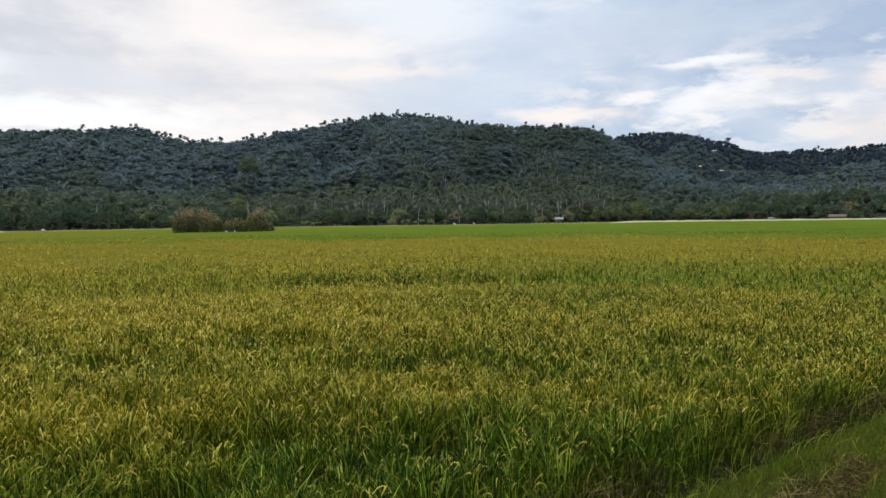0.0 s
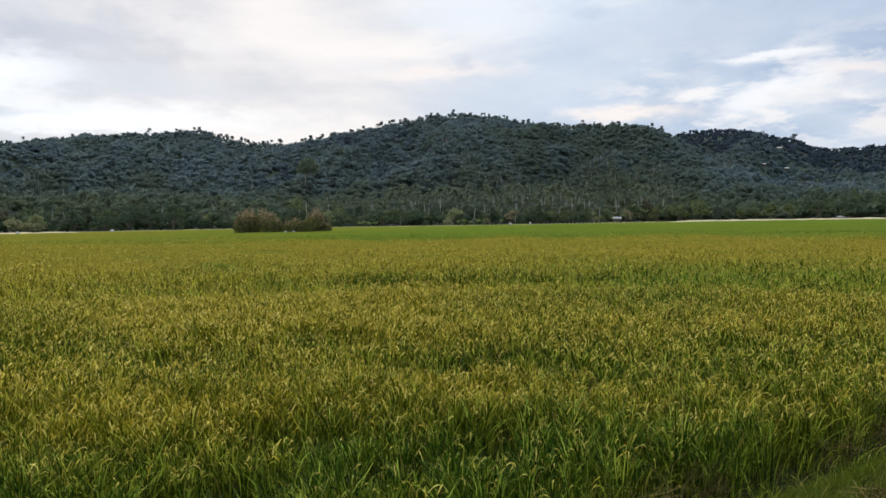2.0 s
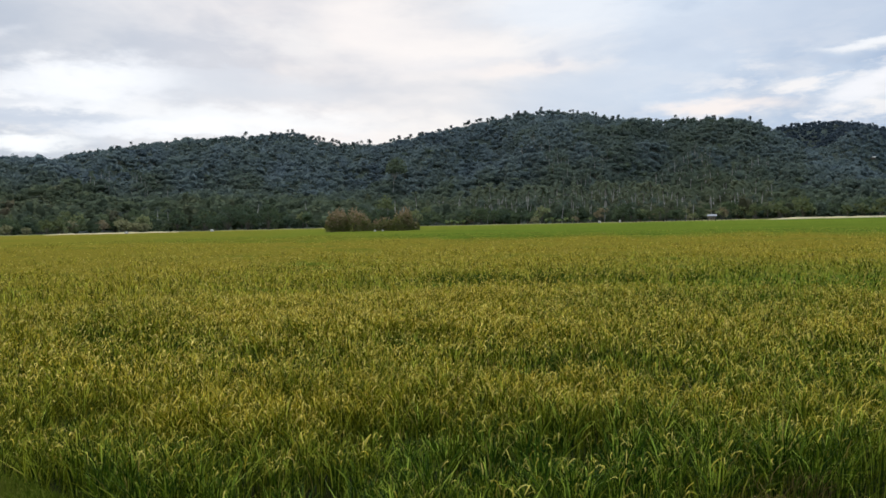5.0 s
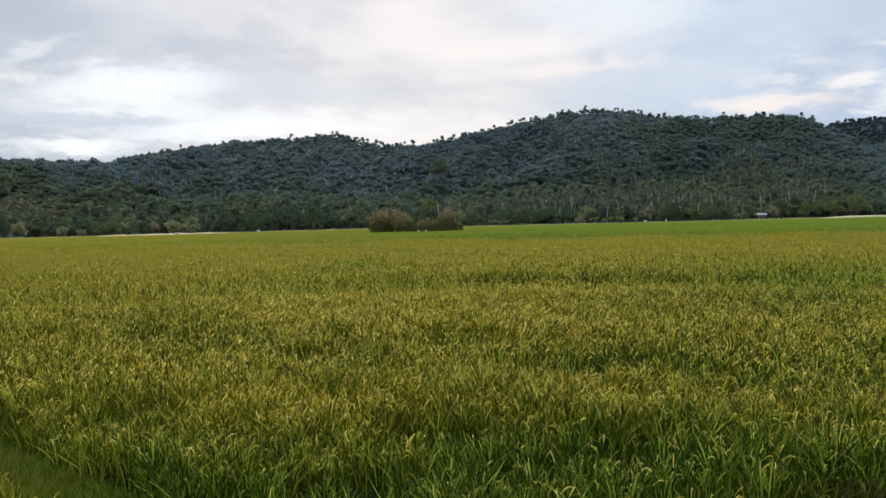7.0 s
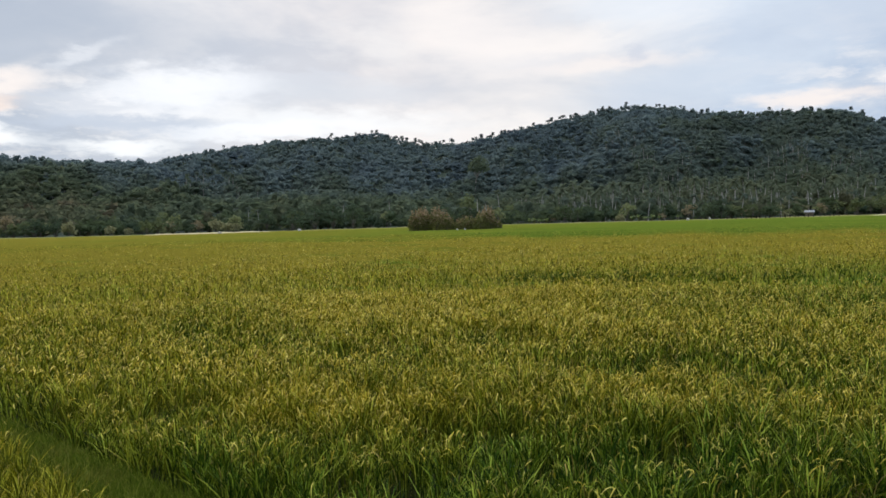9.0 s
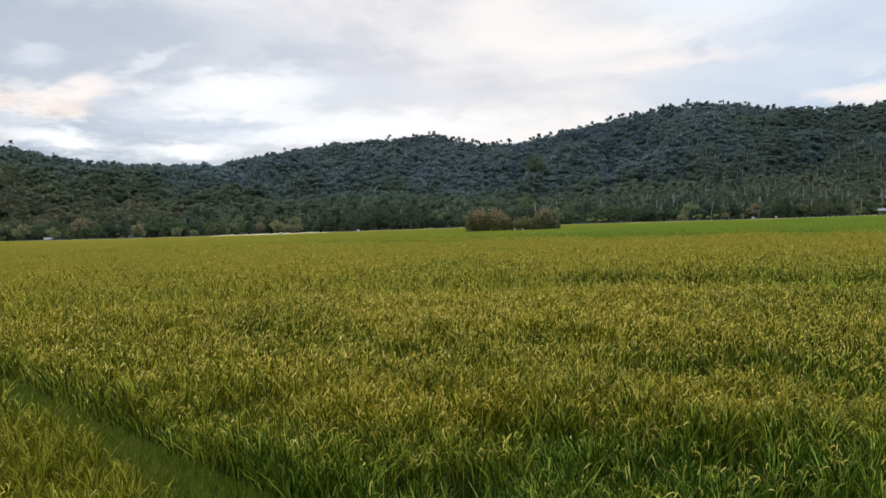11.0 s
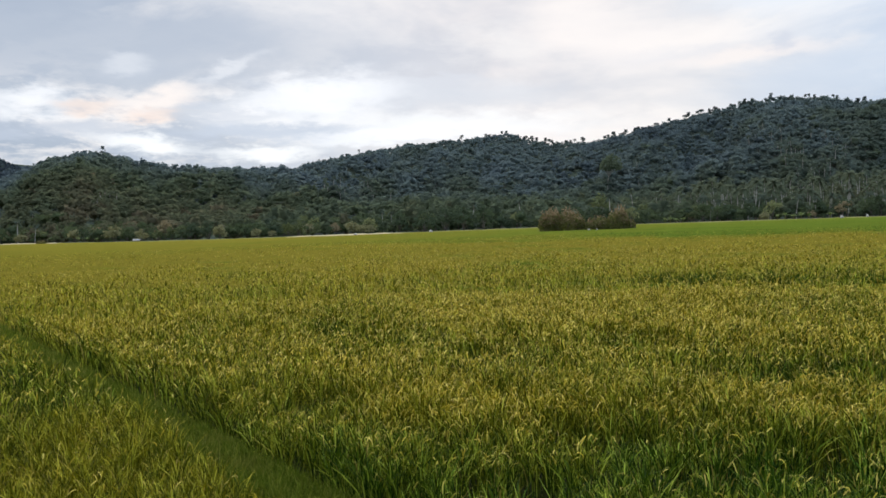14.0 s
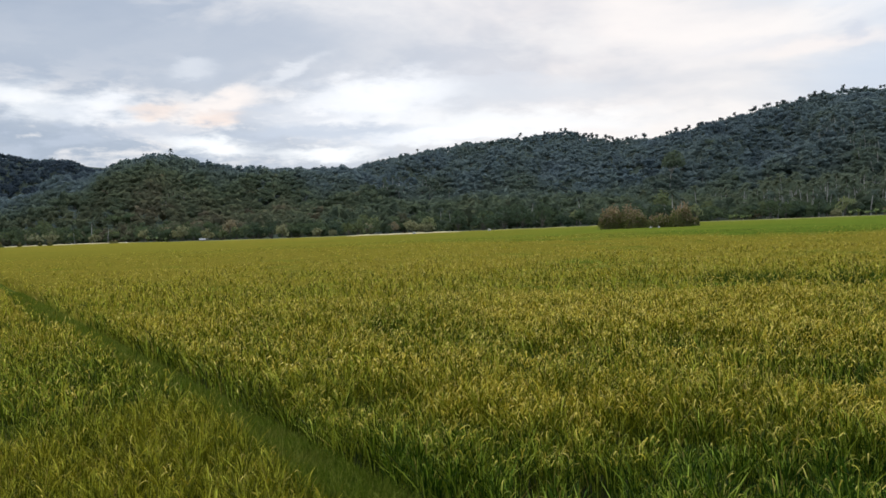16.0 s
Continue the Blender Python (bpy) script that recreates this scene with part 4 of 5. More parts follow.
a, r, x, y, z = hill_spots(4200, 0.02, 0.85, lambda a, r, z: (smooth_noise(a / 4, r / 120, 71) + 1.0 * ((a < 3) & (a > -13)) + 0.5 * ((a < 13) & (a > 2) & (r < 620)) - 0.35 - 2.0 * ((a > 36) & (z > 40)) - 2.0 * ((a < -12) & (z > 60)) - 1.3 * (r > 740) - 0.45 * (a > 14)) > 0)
woods("coconut_grove", "coconut palms standing among the hill forest", PALM_FAR, (x, y, z, rng.uniform(0.58, 1.05, len(x)) * np.where((a < 9) & (a > -14), 1.12, 1.0)), FROND, PALE_BARK, tree_haze_tone(a, r, z))

# belt of trees along the foot of the hills
n = 1250
a = rng.uniform(-38, 72, n)
r = field_edge(a) + 30 + np.clip((-a - 5) * 2.4, 0, 70) + 75 * rng.uniform(0, 1, n) ** 1.4
x, y = polar(a, r)
tone = np.clip(0.24 + 0.22 * smooth_noise(a / 2.5, r / 40, 95) + 0.20 * np.clip((a - 25) / 20, 0, 1) + rng.normal(0, 0.16, n), 0, 1)
woods("forest_edge", "olive green trees and scrub at the foot of the hills", BL_BELT, (x, y, terrain(a, r) - 0.1, rng.uniform(0.40, 1.15, n) * np.clip(r / 380, 0.8, 1.2)), FOL_BELT, BARK, tone)


# ================= single trees =================
def tree_thing(name, label, category, shape, leaf_mat, bark_mat, group="", tone=0.4):
    """A tree as a thing of its own, with trunk and crown as parts."""
    owner = thing(name, label, category, group=group)
    part("trunk", shape[0].mesh("trunk", bark_mat), owner)
    shape[1].a = [np.full(len(v), tone) for v in shape[1].v]
    part("crown", shape[1].mesh("crown", leaf_mat), owner)
    return owner


def stand_at(a, r, sink=0.15):
    px, py = polar(a, r)
    return float(px), float(py), float(terrain(a, r)) - sink


def plant(protos, a, r, scale, seed):
    """A copy of one of the prototypes on the slope."""
    q = random.Random(seed)
    proto = q.choice(protos)
    c = copy_thing(proto, Matrix.Translation(stand_at(a, r)) @ Matrix.Rotation(q.uniform(0, 6.28), 4, "Z"))
    c.scale = (scale, scale, scale * q.uniform(0.9, 1.12))
    return c


def clear_protos(protos):
    for o in protos:
        for ch in list(o.children_recursive):
            bpy.data.objects.remove(ch)
        bpy.data.objects.remove(o)


# palms along the crests, dark against the sky
crest_palms = [tree_thing("palm_tree", "slender coconut palm standing on the wooded crest", "palm tree", palm(400 + i, 11.5, 3.2, 24, 2, 4, 0.24), FROND, BARK, "palms along the crest", 0.1) for i in range(4)]
q = random.Random(5)
spots = [12.4 + 8.6 * q.random() for _ in range(34)] + [7.0 + 6.0 * q.random() for _ in range(17)] + [-2.5 + 10.0 * q.random() for _ in range(24)]
spots += [-12.5 + 10.0 * q.random() for _ in range(14)] + [21.5 + 13.0 * q.random() for _ in range(12)]
for i, a in enumerate(spots):
    plant(crest_palms, a, 1050.0 * q.uniform(0.985, 1.0), q.uniform(0.68, 1.02) if 8 < a < 21.5 else q.uniform(0.58, 0.92), i)
for i in range(5):
    plant(crest_palms, q.uniform(-31, -14), 1450.0 * q.uniform(0.98, 1.0), q.uniform(0.6, 0.95), 100 + i)
for i in range(2):
    plant(crest_palms, q.uniform(40, 54), 830.0 * q.uniform(0.98, 1.0), q.uniform(0.45, 0.7), 200 + i)
clear_protos(crest_palms)

# first row of the woods behind the verge
edge_trees = [tree_thing("tree", "olive green broadleaf tree at the edge of the woods", "tree", broadleaf(500 + i, 8.0, 7.0, 180, 0.5, 8, 0.2), FOL_BELT, BARK, "trees at the edge of the woods", (0.15, 0.4, 0.6, 0.8, 0.95)[i]) for i in range(5)]
for i in range(95):
    a = q.uniform(-34, 66)
    plant(edge_trees, a, float(field_edge(a)) + 24 + max(0.0, (-a - 5) * 2.4 if a > -34 else 70) * 0.95 + q.uniform(0, 16), q.uniform(0.35, 1.05), 300 + i)
clear_protos(edge_trees)
# rust-brown, pale green and dark rounded trees that stand out along the edge
for label, tone_, seed_, tall_, wide_, spots_ in (
        ("tan-brown dry-leaved tree at the edge of the woods", 0.84, 540, 5.6, 6.2, ((41.3, 0.65), (34.3, 0.95), (32.8, 0.62), (44.0, 0.9), (51.0, 1.2), (53.6, 1.1), (49.4, 0.8), (56.8, 1.0), (40.2, 0.5), (33.4, 0.7), (59.5, 1.1), (-7.4, 0.5), (3.9, 0.6))),
        ("pale green bushy tree at the edge of the woods", 0.66, 550, 7.0, 6.5, ((-14.8, 1.35), (-13.3, 1.2), (-18.4, 0.95), (-19.5, 1.1), (-20.6, 0.95), (-17.5, 0.8), (-11.8, 1.0), (48.2, 0.7), (47.3, 0.75), (39.0, 0.7), (38.2, 0.75), (33.9, 0.6))),
        ("rounded dark green tree at the edge of the woods", 0.05, 560, 8.0, 10.0, ((24.2, 1.1), (25.6, 1.2), (27.0, 1.15), (28.6, 1.0), (46.0, 0.9), (44.8, 0.8), (53.0, 0.8), (-22.5, 1.5), (-24.5, 1.3)))):
    own = [tree_thing("tree", label, "tree", broadleaf(seed_ + i, tall_, wide_, 190, 0.55, 9, 0.08), FOL_BELT, BARK, "trees at the edge of the woods", tone_) for i in range(3)]
    for i, (a, size_) in enumerate(spots_):
        plant(own, a, float(field_edge(a)) + 17 + max(0.0, (-a - 5) * 1.5) + 4 * (i % 3), size_, seed_ + 20 + i)
    clear_protos(own)
edge_palms = [tree_thing("palm_tree", "pale-stemmed coconut palm at the foot of the hill", "palm tree", palm(520 + i, 12.0, 2.5, 18, 3, 6, 0.16), FROND, PALE_BARK, "palms at the edge of the woods") for i in range(4)]
for i in range(46):
    a = q.choice([q.uniform(-13, 9), q.uniform(-13, 9), q.uniform(-30, 60)])
    plant(edge_palms, a, float(field_edge(a)) + 28 + max(0.0, (-a - 5) * 2.4) + q.uniform(0, 70), q.uniform(0.5, 0.95), 500 + i)
for i, a in enumerate((57.0, 58.1, 56.0, 14.6, 13.9)):
    plant(edge_palms, a, float(field_edge(a)) + 30, (1.0, 0.85, 0.8, 1.05, 0.8)[i], 600 + i)
clear_protos(edge_palms)


def range_for(a, up):
    """Distance at which the slope reaches that height above the level line."""
    rs = np.linspace(field_edge(a) + 60, 1400, 600)
    e = np.degrees(np.arctan((terrain(np.full(600, float(a)), rs) - EYE) / rs))
    return float(rs[np.argmax(e > up)])


# a tall bare-stemmed tree that stands out of the slope
tall = tree_thing("tree", "tall pale-stemmed tree rising out of the lower slope", "tree", broadleaf(610, 32.0, 25.0, 620, 1.15, 10, 0.45, True, 0.45), FOL_HAZY, PALE_BARK, tone=0.62)
tall.location = stand_at(14.75, range_for(14.75, 2.0))
lower = tree_thing("tree", "pale green spreading tree with a bare pale stem", "tree", broadleaf(616, 13.0, 9.0, 260, 0.6, 8, 0.5, True, 0.7), FOL_BELT, PALE_BARK, tone=0.7)
lower.location = stand_at(15.2, float(field_edge(15.2)) + 45)

# single trees that stand out of the crests
lone = tree_thing("tree", "single spreading tree standing above the far crest", "tree", broadleaf(630, 15.0, 13.0, 160, 0.95, 7, 0.3), FOL_HAZY, BARK, tone=0.05)
lone.location = stand_at(-20.9, 1440.0)
lone = tree_thing("palm_tree", "single coconut palm above the low wooded crest", "palm tree", palm(632, 13.0, 3.0, 18, 2, 5, 0.24), FROND, BARK, tone=0.1)
lone.location = stand_at(51.6, 826.0)


def banana(seed, tall_):
    """Short stem and broad arching leaves, folded along the midrib."""
    r = np.random.default_rng(seed)
    owner = thing("banana_plant", "pale green banana plant at the edge of the field", "banana plant", group="banana plants at the field edge")
    v, f = tube([(0, 0, -0.2), (0.03, 0.02, tall_ * 0.3), (0.06, 0.05, tall_ * 0.55)], [0.16, 0.13, 0.09], 7)
    stem = Soup()
    stem.add(v, None, f)
    part("stem", stem.mesh("stem", GREEN_STEM), owner)
    for k in range(8):
        w, up = 2.4 * k + r.normal(0, 0.3), r.uniform(0.5, 1.35)
        out_, side_ = np.array([np.cos(w), np.sin(w), 0]), np.array([-np.sin(w), np.cos(w), 0])
        L = tall_ * r.uniform(0.55, 0.8)
        rows = []
        for t in np.linspace(0, 1, 6):
            c = np.array([0.06, 0.05, tall_ * 0.52]) + out_ * L * t * math.cos(up) + np.array([0, 0, L * (t * math.sin(up) - 0.55 * t * t)])
            hw = 0.30 * (0.12 + math.sin(math.pi * min(1.0, 0.08 + 0.9 * t))) * (1 - 0.3 * t)
            rows += [c - side_ * hw - [0, 0, 0.3 * hw], c, c + side_ * hw - [0, 0, 0.3 * hw]]
        leaf_ = Soup()
        leaf_.add(np.array(rows), None, np.array([(3 * i + j, 3 * i + j + 1, 3 * i + j + 4, 3 * i + j + 3) for i in range(5) for j in range(2)]), np.full(18, r.uniform(0.3, 1.0)))
        part("leaf", leaf_.mesh("leaf", BANANA), owner)
    return owner


GREEN_STEM = blotchy("banana_stem", (0.16, 0.17, 0.07), (0.22, 0.21, 0.10), (0.12, 0.10, 0.05), 2.0, 9.0, 0.01)
BANANA = mixed_foliage("banana_leaf", [(0.0, (0.14, 0.21, 0.075)), (0.5, (0.21, 0.28, 0.110)), (1.0, (0.32, 0.36, 0.18))])
for i, (a, dr, h) in enumerate([(10.7, 9, 2.9), (10.3, 11, 3.4), (9.9, 8, 2.6), (9.4, 10, 3.0), (3.1, 9, 2.9), (2.6, 11, 3.4), (2.1, 8, 2.7), (1.6, 10, 3.2), (1.1, 9, 2.8), (-0.2, 11, 3.0), (52.8, 12, 3.2), (53.4, 14, 3.6), (52.2, 11, 2.8)]):
    px, py = polar(a, float(field_edge(a)) + dr)
    banana(800 + i, h).location = (float(px), float(py), 0.3)

# ---------------- thicket in the field ----------------
def shrub(seed, tall_, wide_, rusty):
    r = np.random.default_rng(seed)
    owner = thing("shrub", "rust-brown flowering shrub in the thicket amid the rice" if rusty else "olive green shrub standing among the rice", "shrub", group="shrubs in the field")
    stems, leaves, tops = Soup(), Soup(), Soup()
    for k in range(9):
        w, d = r.uniform(0, 6.28), wide_ * r.uniform(0.1, 0.42)
        e = (d * math.cos(w), d * math.sin(w), tall_ * r.uniform(0.6, 0.95))
        v, f = tube([(d * 0.15 * math.cos(w), d * 0.15 * math.sin(w), -0.1), (e[0] * 0.6, e[1] * 0.6, e[2] * 0.55), e], [0.07, 0.045, 0.015], 5)
        stems.add(v, None, f)
    for s_, count, lo, hi, size in ((leaves, 1000, 0.05, 0.96, 0.20), (tops, 620 if rusty else 150, 0.55, 1.12, 0.17)):
        w = r.uniform(0, 6.28, count)
        t = r.uniform(lo, hi, count)
        d = wide_ * 0.5 * np.sqrt(np.clip(1.05 - (t - 0.35) ** 2 * 1.6, 0.05, 1)) * np.sqrt(r.uniform(0.15, 1.0, count)) * (1 + 0.15 * np.sin(3 * w + seed))
        p = np.stack([d * np.cos(w), d * np.sin(w), tall_ * t * (1 - 0.22 * (d / (wide_ * 0.5)) ** 2) * (1 + 0.14 * np.sin(3 * w + 1.7 * seed) + 0.08 * np.sin(7 * w + seed)) + r.normal(0, 0.22, count)], 1)
        n = r.normal(0, 1, (count, 3))
        n /= np.linalg.norm(n, axis=1)[:, None]
        e1 = np.cross(n, r.normal(0, 1, (count, 3)))
        e1 /= np.linalg.norm(e1, axis=1)[:, None]
        e2 = np.cross(n, e1)
        z = size * r.uniform(0.6, 1.5, (count, 1))
        v = np.stack([p - e1 * z, p - e2 * z * 0.6, p + e1 * z, p + e2 * z * 0.7 + n * z * 0.3], 1)
        b = np.arange(count)[:, None] * 4
        s_.add(v, np.concatenate([b + [[0, 1, 2]], b + [[0, 2, 3]]]))
    part("stems", stems.mesh("stems", BARK), owner)
    tagged(part("leaves", leaves.mesh("leaves", FOL_BUSH), owner), kind="stuff")
    tagged(part("bloom", tops.mesh("bloom", FOL_RUST), owner, "dry rusty flower heads"), kind="stuff")
    return owner


THICKET = 174.0
for i, (a, dr, h, w, rusty) in enumerate([(19.4, 0, 4.3, 3.6, True), (18.7, 1, 4.8, 4.2, True), (17.8, 0, 4.6, 4.4, True), (16.9, 2, 3.5, 3.8, False), (16.0, 0, 2.5, 3.4, False),
                                          (15.2, 1, 2.9, 3.6, False), (14.4, 0, 4.2, 4.0, False), (13.7, 1, 4.5, 3.4, True), (13.05, 0, 2.2, 2.2, False), (18.9, 5, 4.7, 4.4, True), (14.0, 5, 4.6, 4.2, True), (17.3, 5, 4.2, 4.6, True), (15.6, 4, 3.2, 4.0, False)]):
    px, py = polar(a, THICKET + dr)
    shrub(700 + i, h * 0.98 + 0.1 * (i % 3), w * 0.94, rusty).location = (float(px), float(py), 0)


# low dark bushes at the end of the footpath
for i, (a, dr, h, w) in enumerate([(62.6, -6, 2.2, 3.4), (61.4, -3, 1.3, 2.0), (60.2, -8, 1.2, 1.8), (59.6, -7, 1.4, 2.2), (55.6, -2, 1.0, 4.0), (63.8, -5, 2.6, 4.0)]):
    px, py = polar(a, float(field_edge(a)) + dr)
    shrub(740 + i, h + 0.6, w, False).location = (float(px), float(py), 0)


# ---------------- small things at the field edge ----------------
def bm_mesh(name, bm, mat):
    me = bpy.data.meshes.new(name)
    bm.to_mesh(me)
    bm.free()
    me.materials.append(mat)
    return me


def box(bm, size, at=(0, 0, 0), turn=None, bevel=0.0):
    m = Matrix.Translation(at) @ (turn or Matrix.Identity(4)) @ Matrix.Diagonal((*size, 1))
    got = bmesh.ops.create_cube(bm, size=1.0, matrix=m)
    if bevel:
        bmesh.ops.bevel(bm, geom=list({e for v in got["verts"] for e in v.link_edges}), offset=bevel, segments=2, affect="EDGES")
    return got["verts"]


def hut(label, long_, deep, wall_h, at, turn, roof_mat=None):
    """Small house: four walls with a door opening, gable roof of two sheets."""
    owner = thing("hut", label, "hut")
    t = 0.12
    bm = bmesh.new()
    box(bm, (long_, t, wall_h), (0, deep / 2, wall_h / 2))
    part("back_wall", bm_mesh("back_wall", bm, WALL), owner)
    bm = bmesh.new()
    box(bm, (long_ * 0.55, t, wall_h), (-long_ * 0.225, -deep / 2, wall_h / 2))
    box(bm, (long_ * 0.25, t, wall_h), (long_ * 0.375, -deep / 2, wall_h / 2))
    box(bm, (long_ * 0.20, t, wall_h * 0.2), (long_ * 0.15, -deep / 2, wall_h * 0.9))
    part("front_wall", bm_mesh("front_wall", bm, WALL), owner)
    for sx in (-1, 1):
        bm = bmesh.new()
        box(bm, (t, deep - t, wall_h), (sx * (long_ / 2 - t / 2), 0, wall_h / 2))
        part("side_wall", bm_mesh("side_wall", bm, WALL), owner)
    pitch = math.radians(24)
    run = deep / 2 + 0.5
    for sy in (-1, 1):
        bm = bmesh.new()
        box(bm, (long_ + 0.8, run / math.cos(pitch), 0.06), (0, sy * run / 2, wall_h + 0.05 + math.tan(pitch) * (run / 2 - 0.45)), Matrix.Rotation(-sy * pitch, 4, "X"))
        n = int(long_ / 0.35)
        for k in range(n):
            box(bm, (0.07, run / math.cos(pitch), 0.05), ((k + 0.5) * (long_ + 0.8) / n - (long_ + 0.8) / 2, sy * run / 2, wall_h + 0.09 + math.tan(pitch) * (run / 2 - 0.45)), Matrix.Rotation(-sy * pitch, 4, "X"))
        part("roof_sheet", bm_mesh("roof_sheet", bm, roof_mat or ROOF), owner)
    owner.matrix_world = Matrix.Translation(at) @ Matrix.Rotation(math.radians(turn), 4, "Z")
    return owner


def flat_at(a, r, z=0.45):
    px, py = polar(a, r)
    return float(px), float(py), z


hut("low farm hut with a pale sheet roof by the palms", 2.6, 2.2, 2.1, flat_at(-8.9, float(field_edge(-8.9)) + 26, 0.3), -12)
hut("long low shed with a pale sheet roof behind the verge", 4.6, 2.4, 1.1, flat_at(-24.0, float(field_edge(-24.0)) + 52, 0.3), -24)
hut("weathered hut with a rusty brown roof behind the verge", 7.0, 4.0, 1.7, flat_at(-27.9, float(field_edge(-27.9)) + 58, 0.3), -30, WALL)
hut("small hut with a pale roof among the scrub", 2.2, 1.8, 0.9, flat_at(49.6, float(field_edge(49.6)) + 20, 0.3), 45)
for a, up, size, label in ((-20.4, 3.05, 11.0, "white-roofed house on the wooded slope"), (-19.0, 3.45, 6.5, "small pale-roofed house on the wooded slope"), (-20.0, 4.45, 9.0, "white-roofed house below the crest")):
    r = range_for(a, up)
    px, py, pz = stand_at(a, r - 12, 0.0)
    hut(label, size * 0.7, 5.0, 2.4, (px, py, pz + 2.5), a, WHITE)


def bundle(seed, at, size):
    """A slumped white lump, a stand-in for a distant pale shape."""
    bm = bmesh.new()
    bmesh.ops.create_icosphere(bm, subdivisions=3, radius=0.5)
    for v in bm.verts:
        d = 1 + 0.22 * noise.noise(v.co * 2.2 + Vector((seed, 0, 0))) + 0.08 * noise.noise(v.co * 7)
        v.co = Vector((v.co.x * size[0] * d, v.co.y * size[1] * d, max(-0.30, v.co.z * d) * size[2] + 0.30 * size[2]))
    for f in bm.faces:
        f.smooth = True
    ob = new("white_lump", bm_mesh("white_lump", bm, WHITE))
    ob.location = at
    return tagged(ob, "white stand-in lump for a pale shape at the far field edge", "bundle", group="white bundles at the field edge")


# white lumps set in place of far pale shapes, a white cow among them
for i, (a, dr, size) in enumerate(((28.2, -2, (1.5, 1.0, 1.1)), (34.0, -2, (1.6, 1.0, 1.0)), (58.3, 8, (1.1, 0.8, 0.9)), (57.4, 9, (0.9, 0.7, 0.9)), (54.8, 8, (1.3, 0.9, 0.8)), (-0.9, 6, (1.3, 0.9, 1.2)), (-2.4, 6, (0.9, 0.8, 1.5)))):
    bundle(i, flat_at(a, float(field_edge(a)) + dr, 0.72), tuple(0.8 * v for v in size))
# two smaller lumps in place of white birds by the thicket
for i, a in enumerate((16.2, 15.6)):
    bundle(20 + i, flat_at(a, THICKET - 4.0, 0.58), (0.55, 0.4, 0.6))


def post(at, high, lean):
    owner = thing("fence_post", "dark wooden fence post on the far field bank", "post", at, "fence posts along the field bank")
    v, f = tube([(0, 0, -0.3), (lean * 0.5, 0, high * 0.5), (lean, 0, high)], [0.14, 0.12, 0.10], 7)
    s_ = Soup()
    s_.add(v, None, f)
    top = len(v) - 7
    s_.f3.append(np.array([(top, top + k, top + k + 1) for k in range(1, 6)]))
    part("stake", s_.mesh("stake", POST), owner)
    return owner


for i in range(24):
    a = -3.6 - 0.31 * i + q.uniform(-0.06, 0.06)
    post(flat_at(a, float(field_edge(a)) + 1.5, 0.3), q.uniform(1.1, 1.9), q.uniform(-0.15, 0.15))

WEED = foliage("dark_weed_leaves", (0.030, 0.060, 0.010), (0.055, 0.105, 0.014), (0.10, 0.16, 0.025), 1.0, (0.05, 0.085, 0.012), 0.4)


def weed_clump(a, r, wide, high, count):
    """A tuft of rank dark weeds standing in the crop."""
    s_ = Soup()
    w, d = rng.uniform(0, 6.28, count), wide * 0.5 * np.sqrt(rng.uniform(0, 1, count))
    bx, by = d * np.cos(w), 0.6 * d * np.sin(w)
    blades(s_, bx, by, np.zeros(count), high * rng.uniform(0.7, 1.1, count) * (1 - 0.35 * (d / (wide * 0.5)) ** 2), rng.uniform(0.1, 0.5, count), w, np.full(count, 0.020), np.zeros(count), 3, rng.uniform(0, 0.3, count))
    ob = new("weed_clump", s_.mesh("weed_clump", WEED))
    ob.location = flat_at(a, r, 0.0)
    return tagged(ob, "tuft of rank dark green weeds amid the golden rice", "weeds", group="weeds in the rice")


for a, r, wide, high in ((2.9, 34.5, 1.7, 1.25), (7.8, 34.8, 2.2, 1.05), (11.2, 35.5, 2.6, 0.95), (5.6, 34.2, 1.6, 0.95), (-0.8, 36.5, 1.5, 0.95), (-3.2, 35.0, 1.4, 0.93), (-7.5, 36.0, 1.8, 0.92), (-9.6, 62.0, 5.0, 0.98), (0.4, 15.0, 1.2, 0.80)):
    weed_clump(a, r, wide, high, int(150 * wide))

# ================= grass and straw on the banks =================
def grass(name, label, x, y, z, high, width, mat, lean):
    s_ = Soup()
    m = len(x)
    blades(s_, x, y, z, high * rng.uniform(0.4, 1.2, m), rng.uniform(0.1, lean, m), rng.uniform(0, 6.28, m), width * rng.uniform(0.6, 1.3, m), np.zeros(m), 2, rng.uniform(0, 0.3, m))
    return tagged(new(name, s_.mesh(name, mat)), label, "grass", kind="stuff")


m = 36000
u = rng.uniform(0, 1, m) ** 1.8
x = -2.0 - 40 * u
y = levee_line(x) - 0.58 + rng.uniform(-0.66, 0.62, m)
grass("levee_grass", "short green grass on the footpath bank", x, y, swell((y - levee_line(x) + 0.58) * 0.915 / 0.66, 0.42) - 0.02, 0.21, 0.0085, GRASS, 0.9)
m = 46000
u = rng.uniform(0, 1, m) ** 1.3
x = -1.0 + 16 * u
d = rng.uniform(-3.6, -0.62, m)
y = bank_line(x) + d
bare = smooth_noise(x * 1.3, y * 1.3, 81) + 1.6 * np.exp(-((d + 2.30) / 0.32) ** 2) < 0.85
x, y, d = x[bare], y[bare], d[bare]
grass("bank_grass", "short green grass on the earth bank beside the rice", x, y, swell((d + 2.1) * 0.78 / 1.15, 0.45) - 0.02, 0.24, 0.006, GRASS, 0.9)


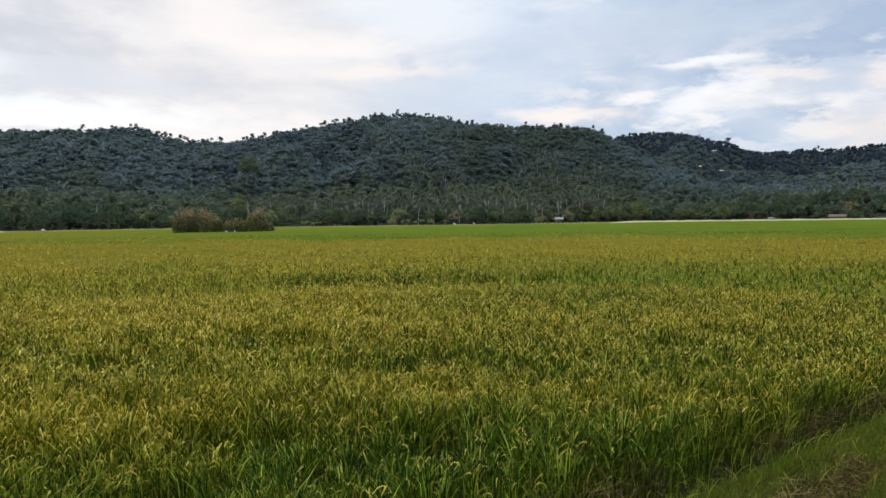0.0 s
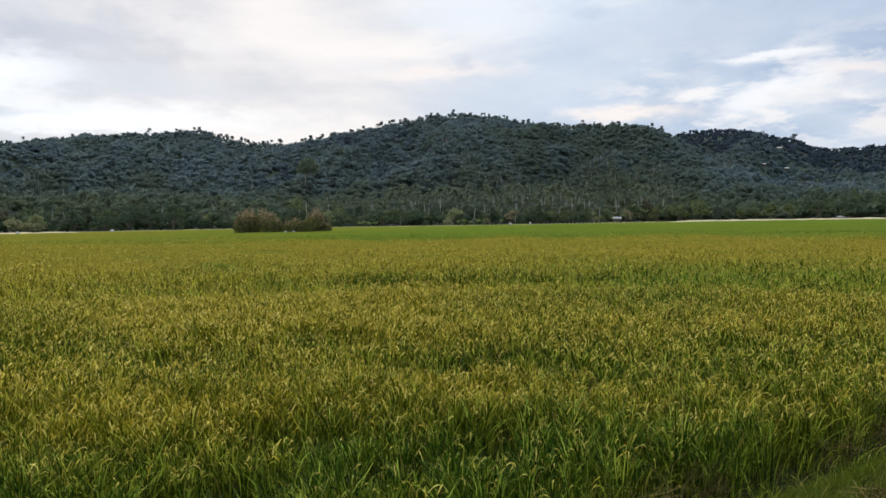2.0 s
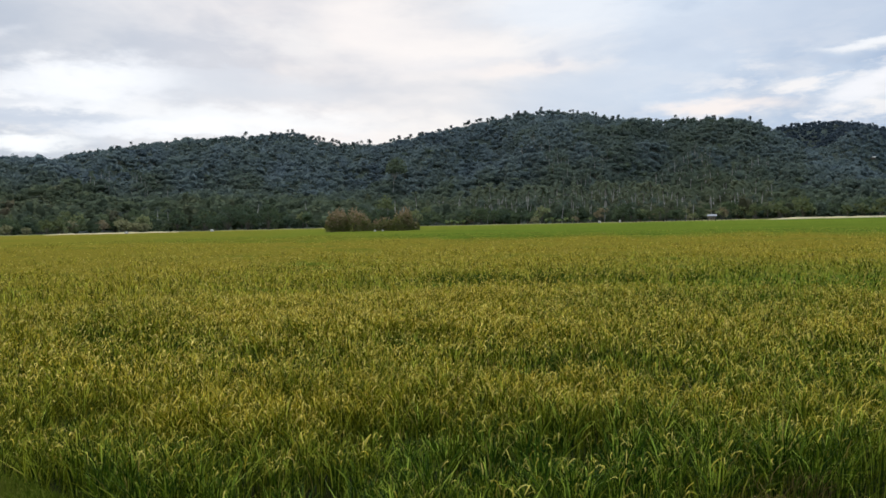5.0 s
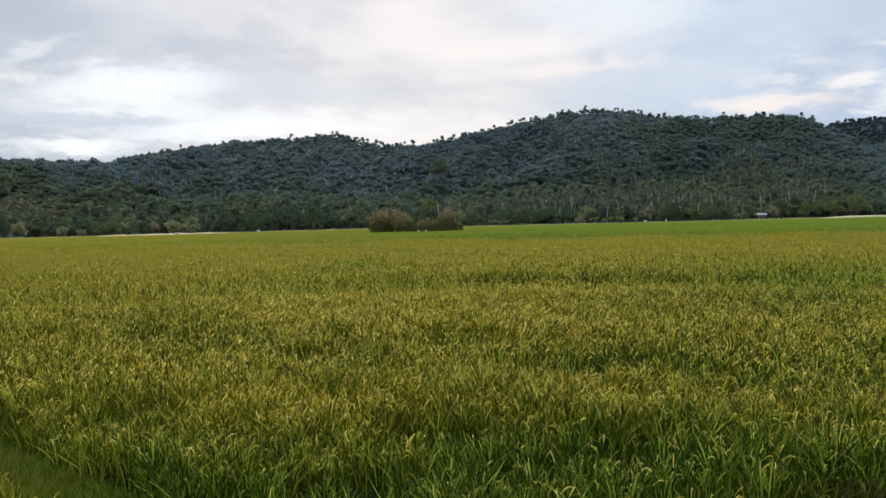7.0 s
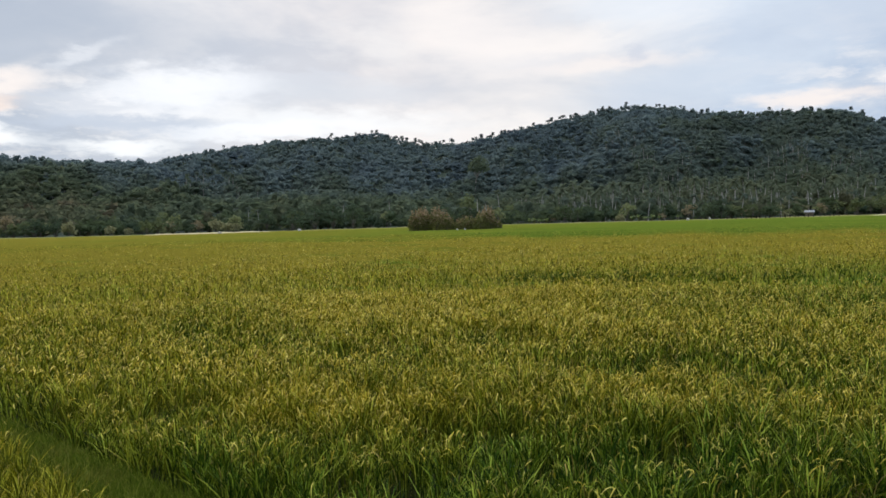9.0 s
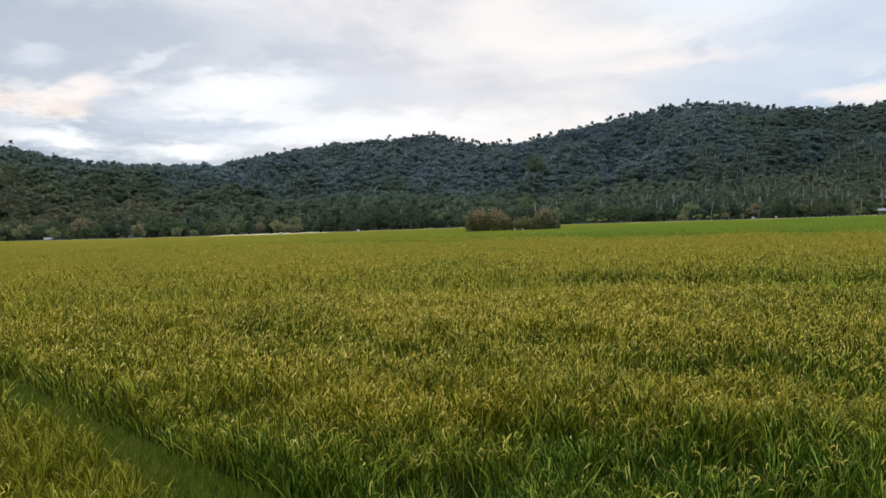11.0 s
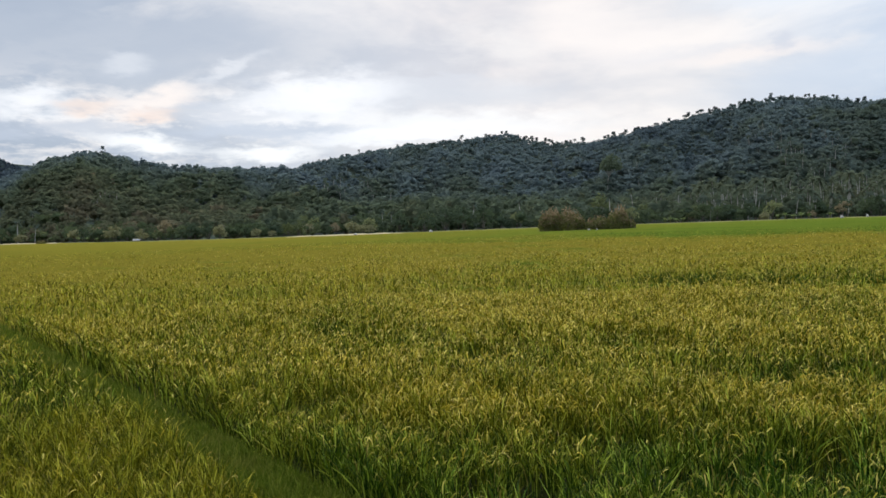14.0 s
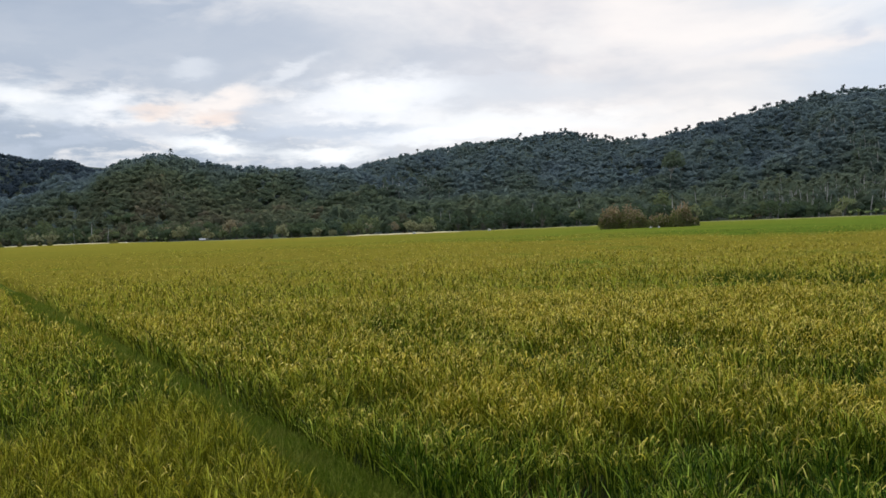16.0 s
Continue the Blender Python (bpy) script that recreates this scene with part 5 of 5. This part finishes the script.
def rim_leaves(name, label, x, d, z, h, width, ripe, mat, category):
    """Long leaves that hang out of the crop over the furrow."""
    s_ = Soup()
    m = len(x)
    out = math.atan2(-0.78, 0.62)
    blades(s_, x, rice_rim(x) + d, z, h, rng.uniform(0.1, 1.15, m), out + rng.normal(0, 1.2, m), width * rng.uniform(0.6, 1.2, m), ripe, 4, rng.uniform(0.05, 0.7, m))
    return tagged(new(name, s_.mesh(name, mat)), label, category, kind="stuff")


m = 2400
x = -0.8 + 15 * rng.uniform(0, 1, m) ** 1.3
rim_leaves("rice_fringe", "green and gold rice leaves leaning over the furrow", x, rng.uniform(-0.06, 0.20, m), rng.uniform(0.05, 0.48, m), rng.uniform(0.22, 0.48, m), 0.0065,
           np.clip(0.30 + 0.35 * smooth_noise(x * 2, 0 * x, 27) + rng.normal(0, 0.25, m), 0, 1), LEAF, "rice")
m = 1500
x = -0.8 + 14 * rng.uniform(0, 1, m) ** 1.2
d = rng.uniform(-0.40, 0.10, m)
keep = smooth_noise(x / 0.7, x * 0, 83) > 0.05
x, d = x[keep], d[keep]
rim_leaves("dry_leaf_litter", "dry tan rice leaves hanging over the rim of the plot", x, d, rng.uniform(0.05, 0.55, len(x)), rng.uniform(0.15, 0.45, len(x)), 0.005, np.zeros(len(x)), STRAW, "straw")
m = 1700
x = 0.5 + 11 * rng.uniform(0, 1, m) ** 1.2
d = rng.uniform(-2.6, -0.5, m)
rim_leaves("bank_weeds", "single tall pale grass blades on the bank", x, d, swell((d + 1.55) * 0.78 / 1.15, 0.42), rng.uniform(0.2, 0.45, m), 0.005, rng.uniform(0, 0.7, m), LEAF, "grass")


def straw(name, label, cx, cy, cz, count_len, thick):
    """Dead stalks lying about in all directions."""
    s_ = Soup()
    m = len(cx)
    w = rng.uniform(0, 6.28, m)
    L = count_len * rng.uniform(0.3, 1.3, m) ** 1.3
    up = rng.normal(0.05, 0.35, m)
    rows = []
    for t in (-0.5, 0.0, 0.5):
        px, py = cx + np.cos(w + 0.5 * t) * L * t, cy + np.sin(w + 0.5 * t) * L * t
        pz = cz + up * L * t - 0.12 * L * (t * t)
        nx, ny = -np.sin(w), np.cos(w)
        rows.append(np.stack([np.stack([px - nx * thick, py - ny * thick, pz], 1), np.stack([px + nx * thick, py + ny * thick, pz + thick], 1)], 1))
    v = np.concatenate(rows, 1)
    b = np.arange(m)[:, None] * 6
    s_.add(v, None, np.concatenate([b + [[0, 1, 3, 2]], b + [[2, 3, 5, 4]]]))
    return tagged(new(name, s_.mesh(name, STRAW)), label, "straw", kind="stuff")


m = 17000
x = 1.5 + 11.5 * rng.uniform(0, 1, m)
d = rng.normal(-2.42, 0.24, m) + 0.22 * smooth_noise(x * 1.5, 0 * x, 84)
heap = np.clip(0.75 + smooth_noise(x * 1.2, d * 1.5, 85), 0.15, 1)
straw("dead_straw", "brown dead straw strewn along the earth bank", x, bank_line(x) + d, 0.42 + rng.uniform(0, 0.24, m) * heap, 0.25, 0.0025)
m = 2000
x = rng.uniform(0.3, 12, m)
d = rng.normal(-0.22, 0.14, m)
keep = smooth_noise(x / 0.7, x * 0, 83) > 0.05
x, d = x[keep], d[keep]
straw("dead_straw", "dry rice leaves fallen over the rim of the plot", x, bank_line(x) + d, 0.10 + rng.uniform(0, 0.34, len(x)), 0.42, 0.0032)
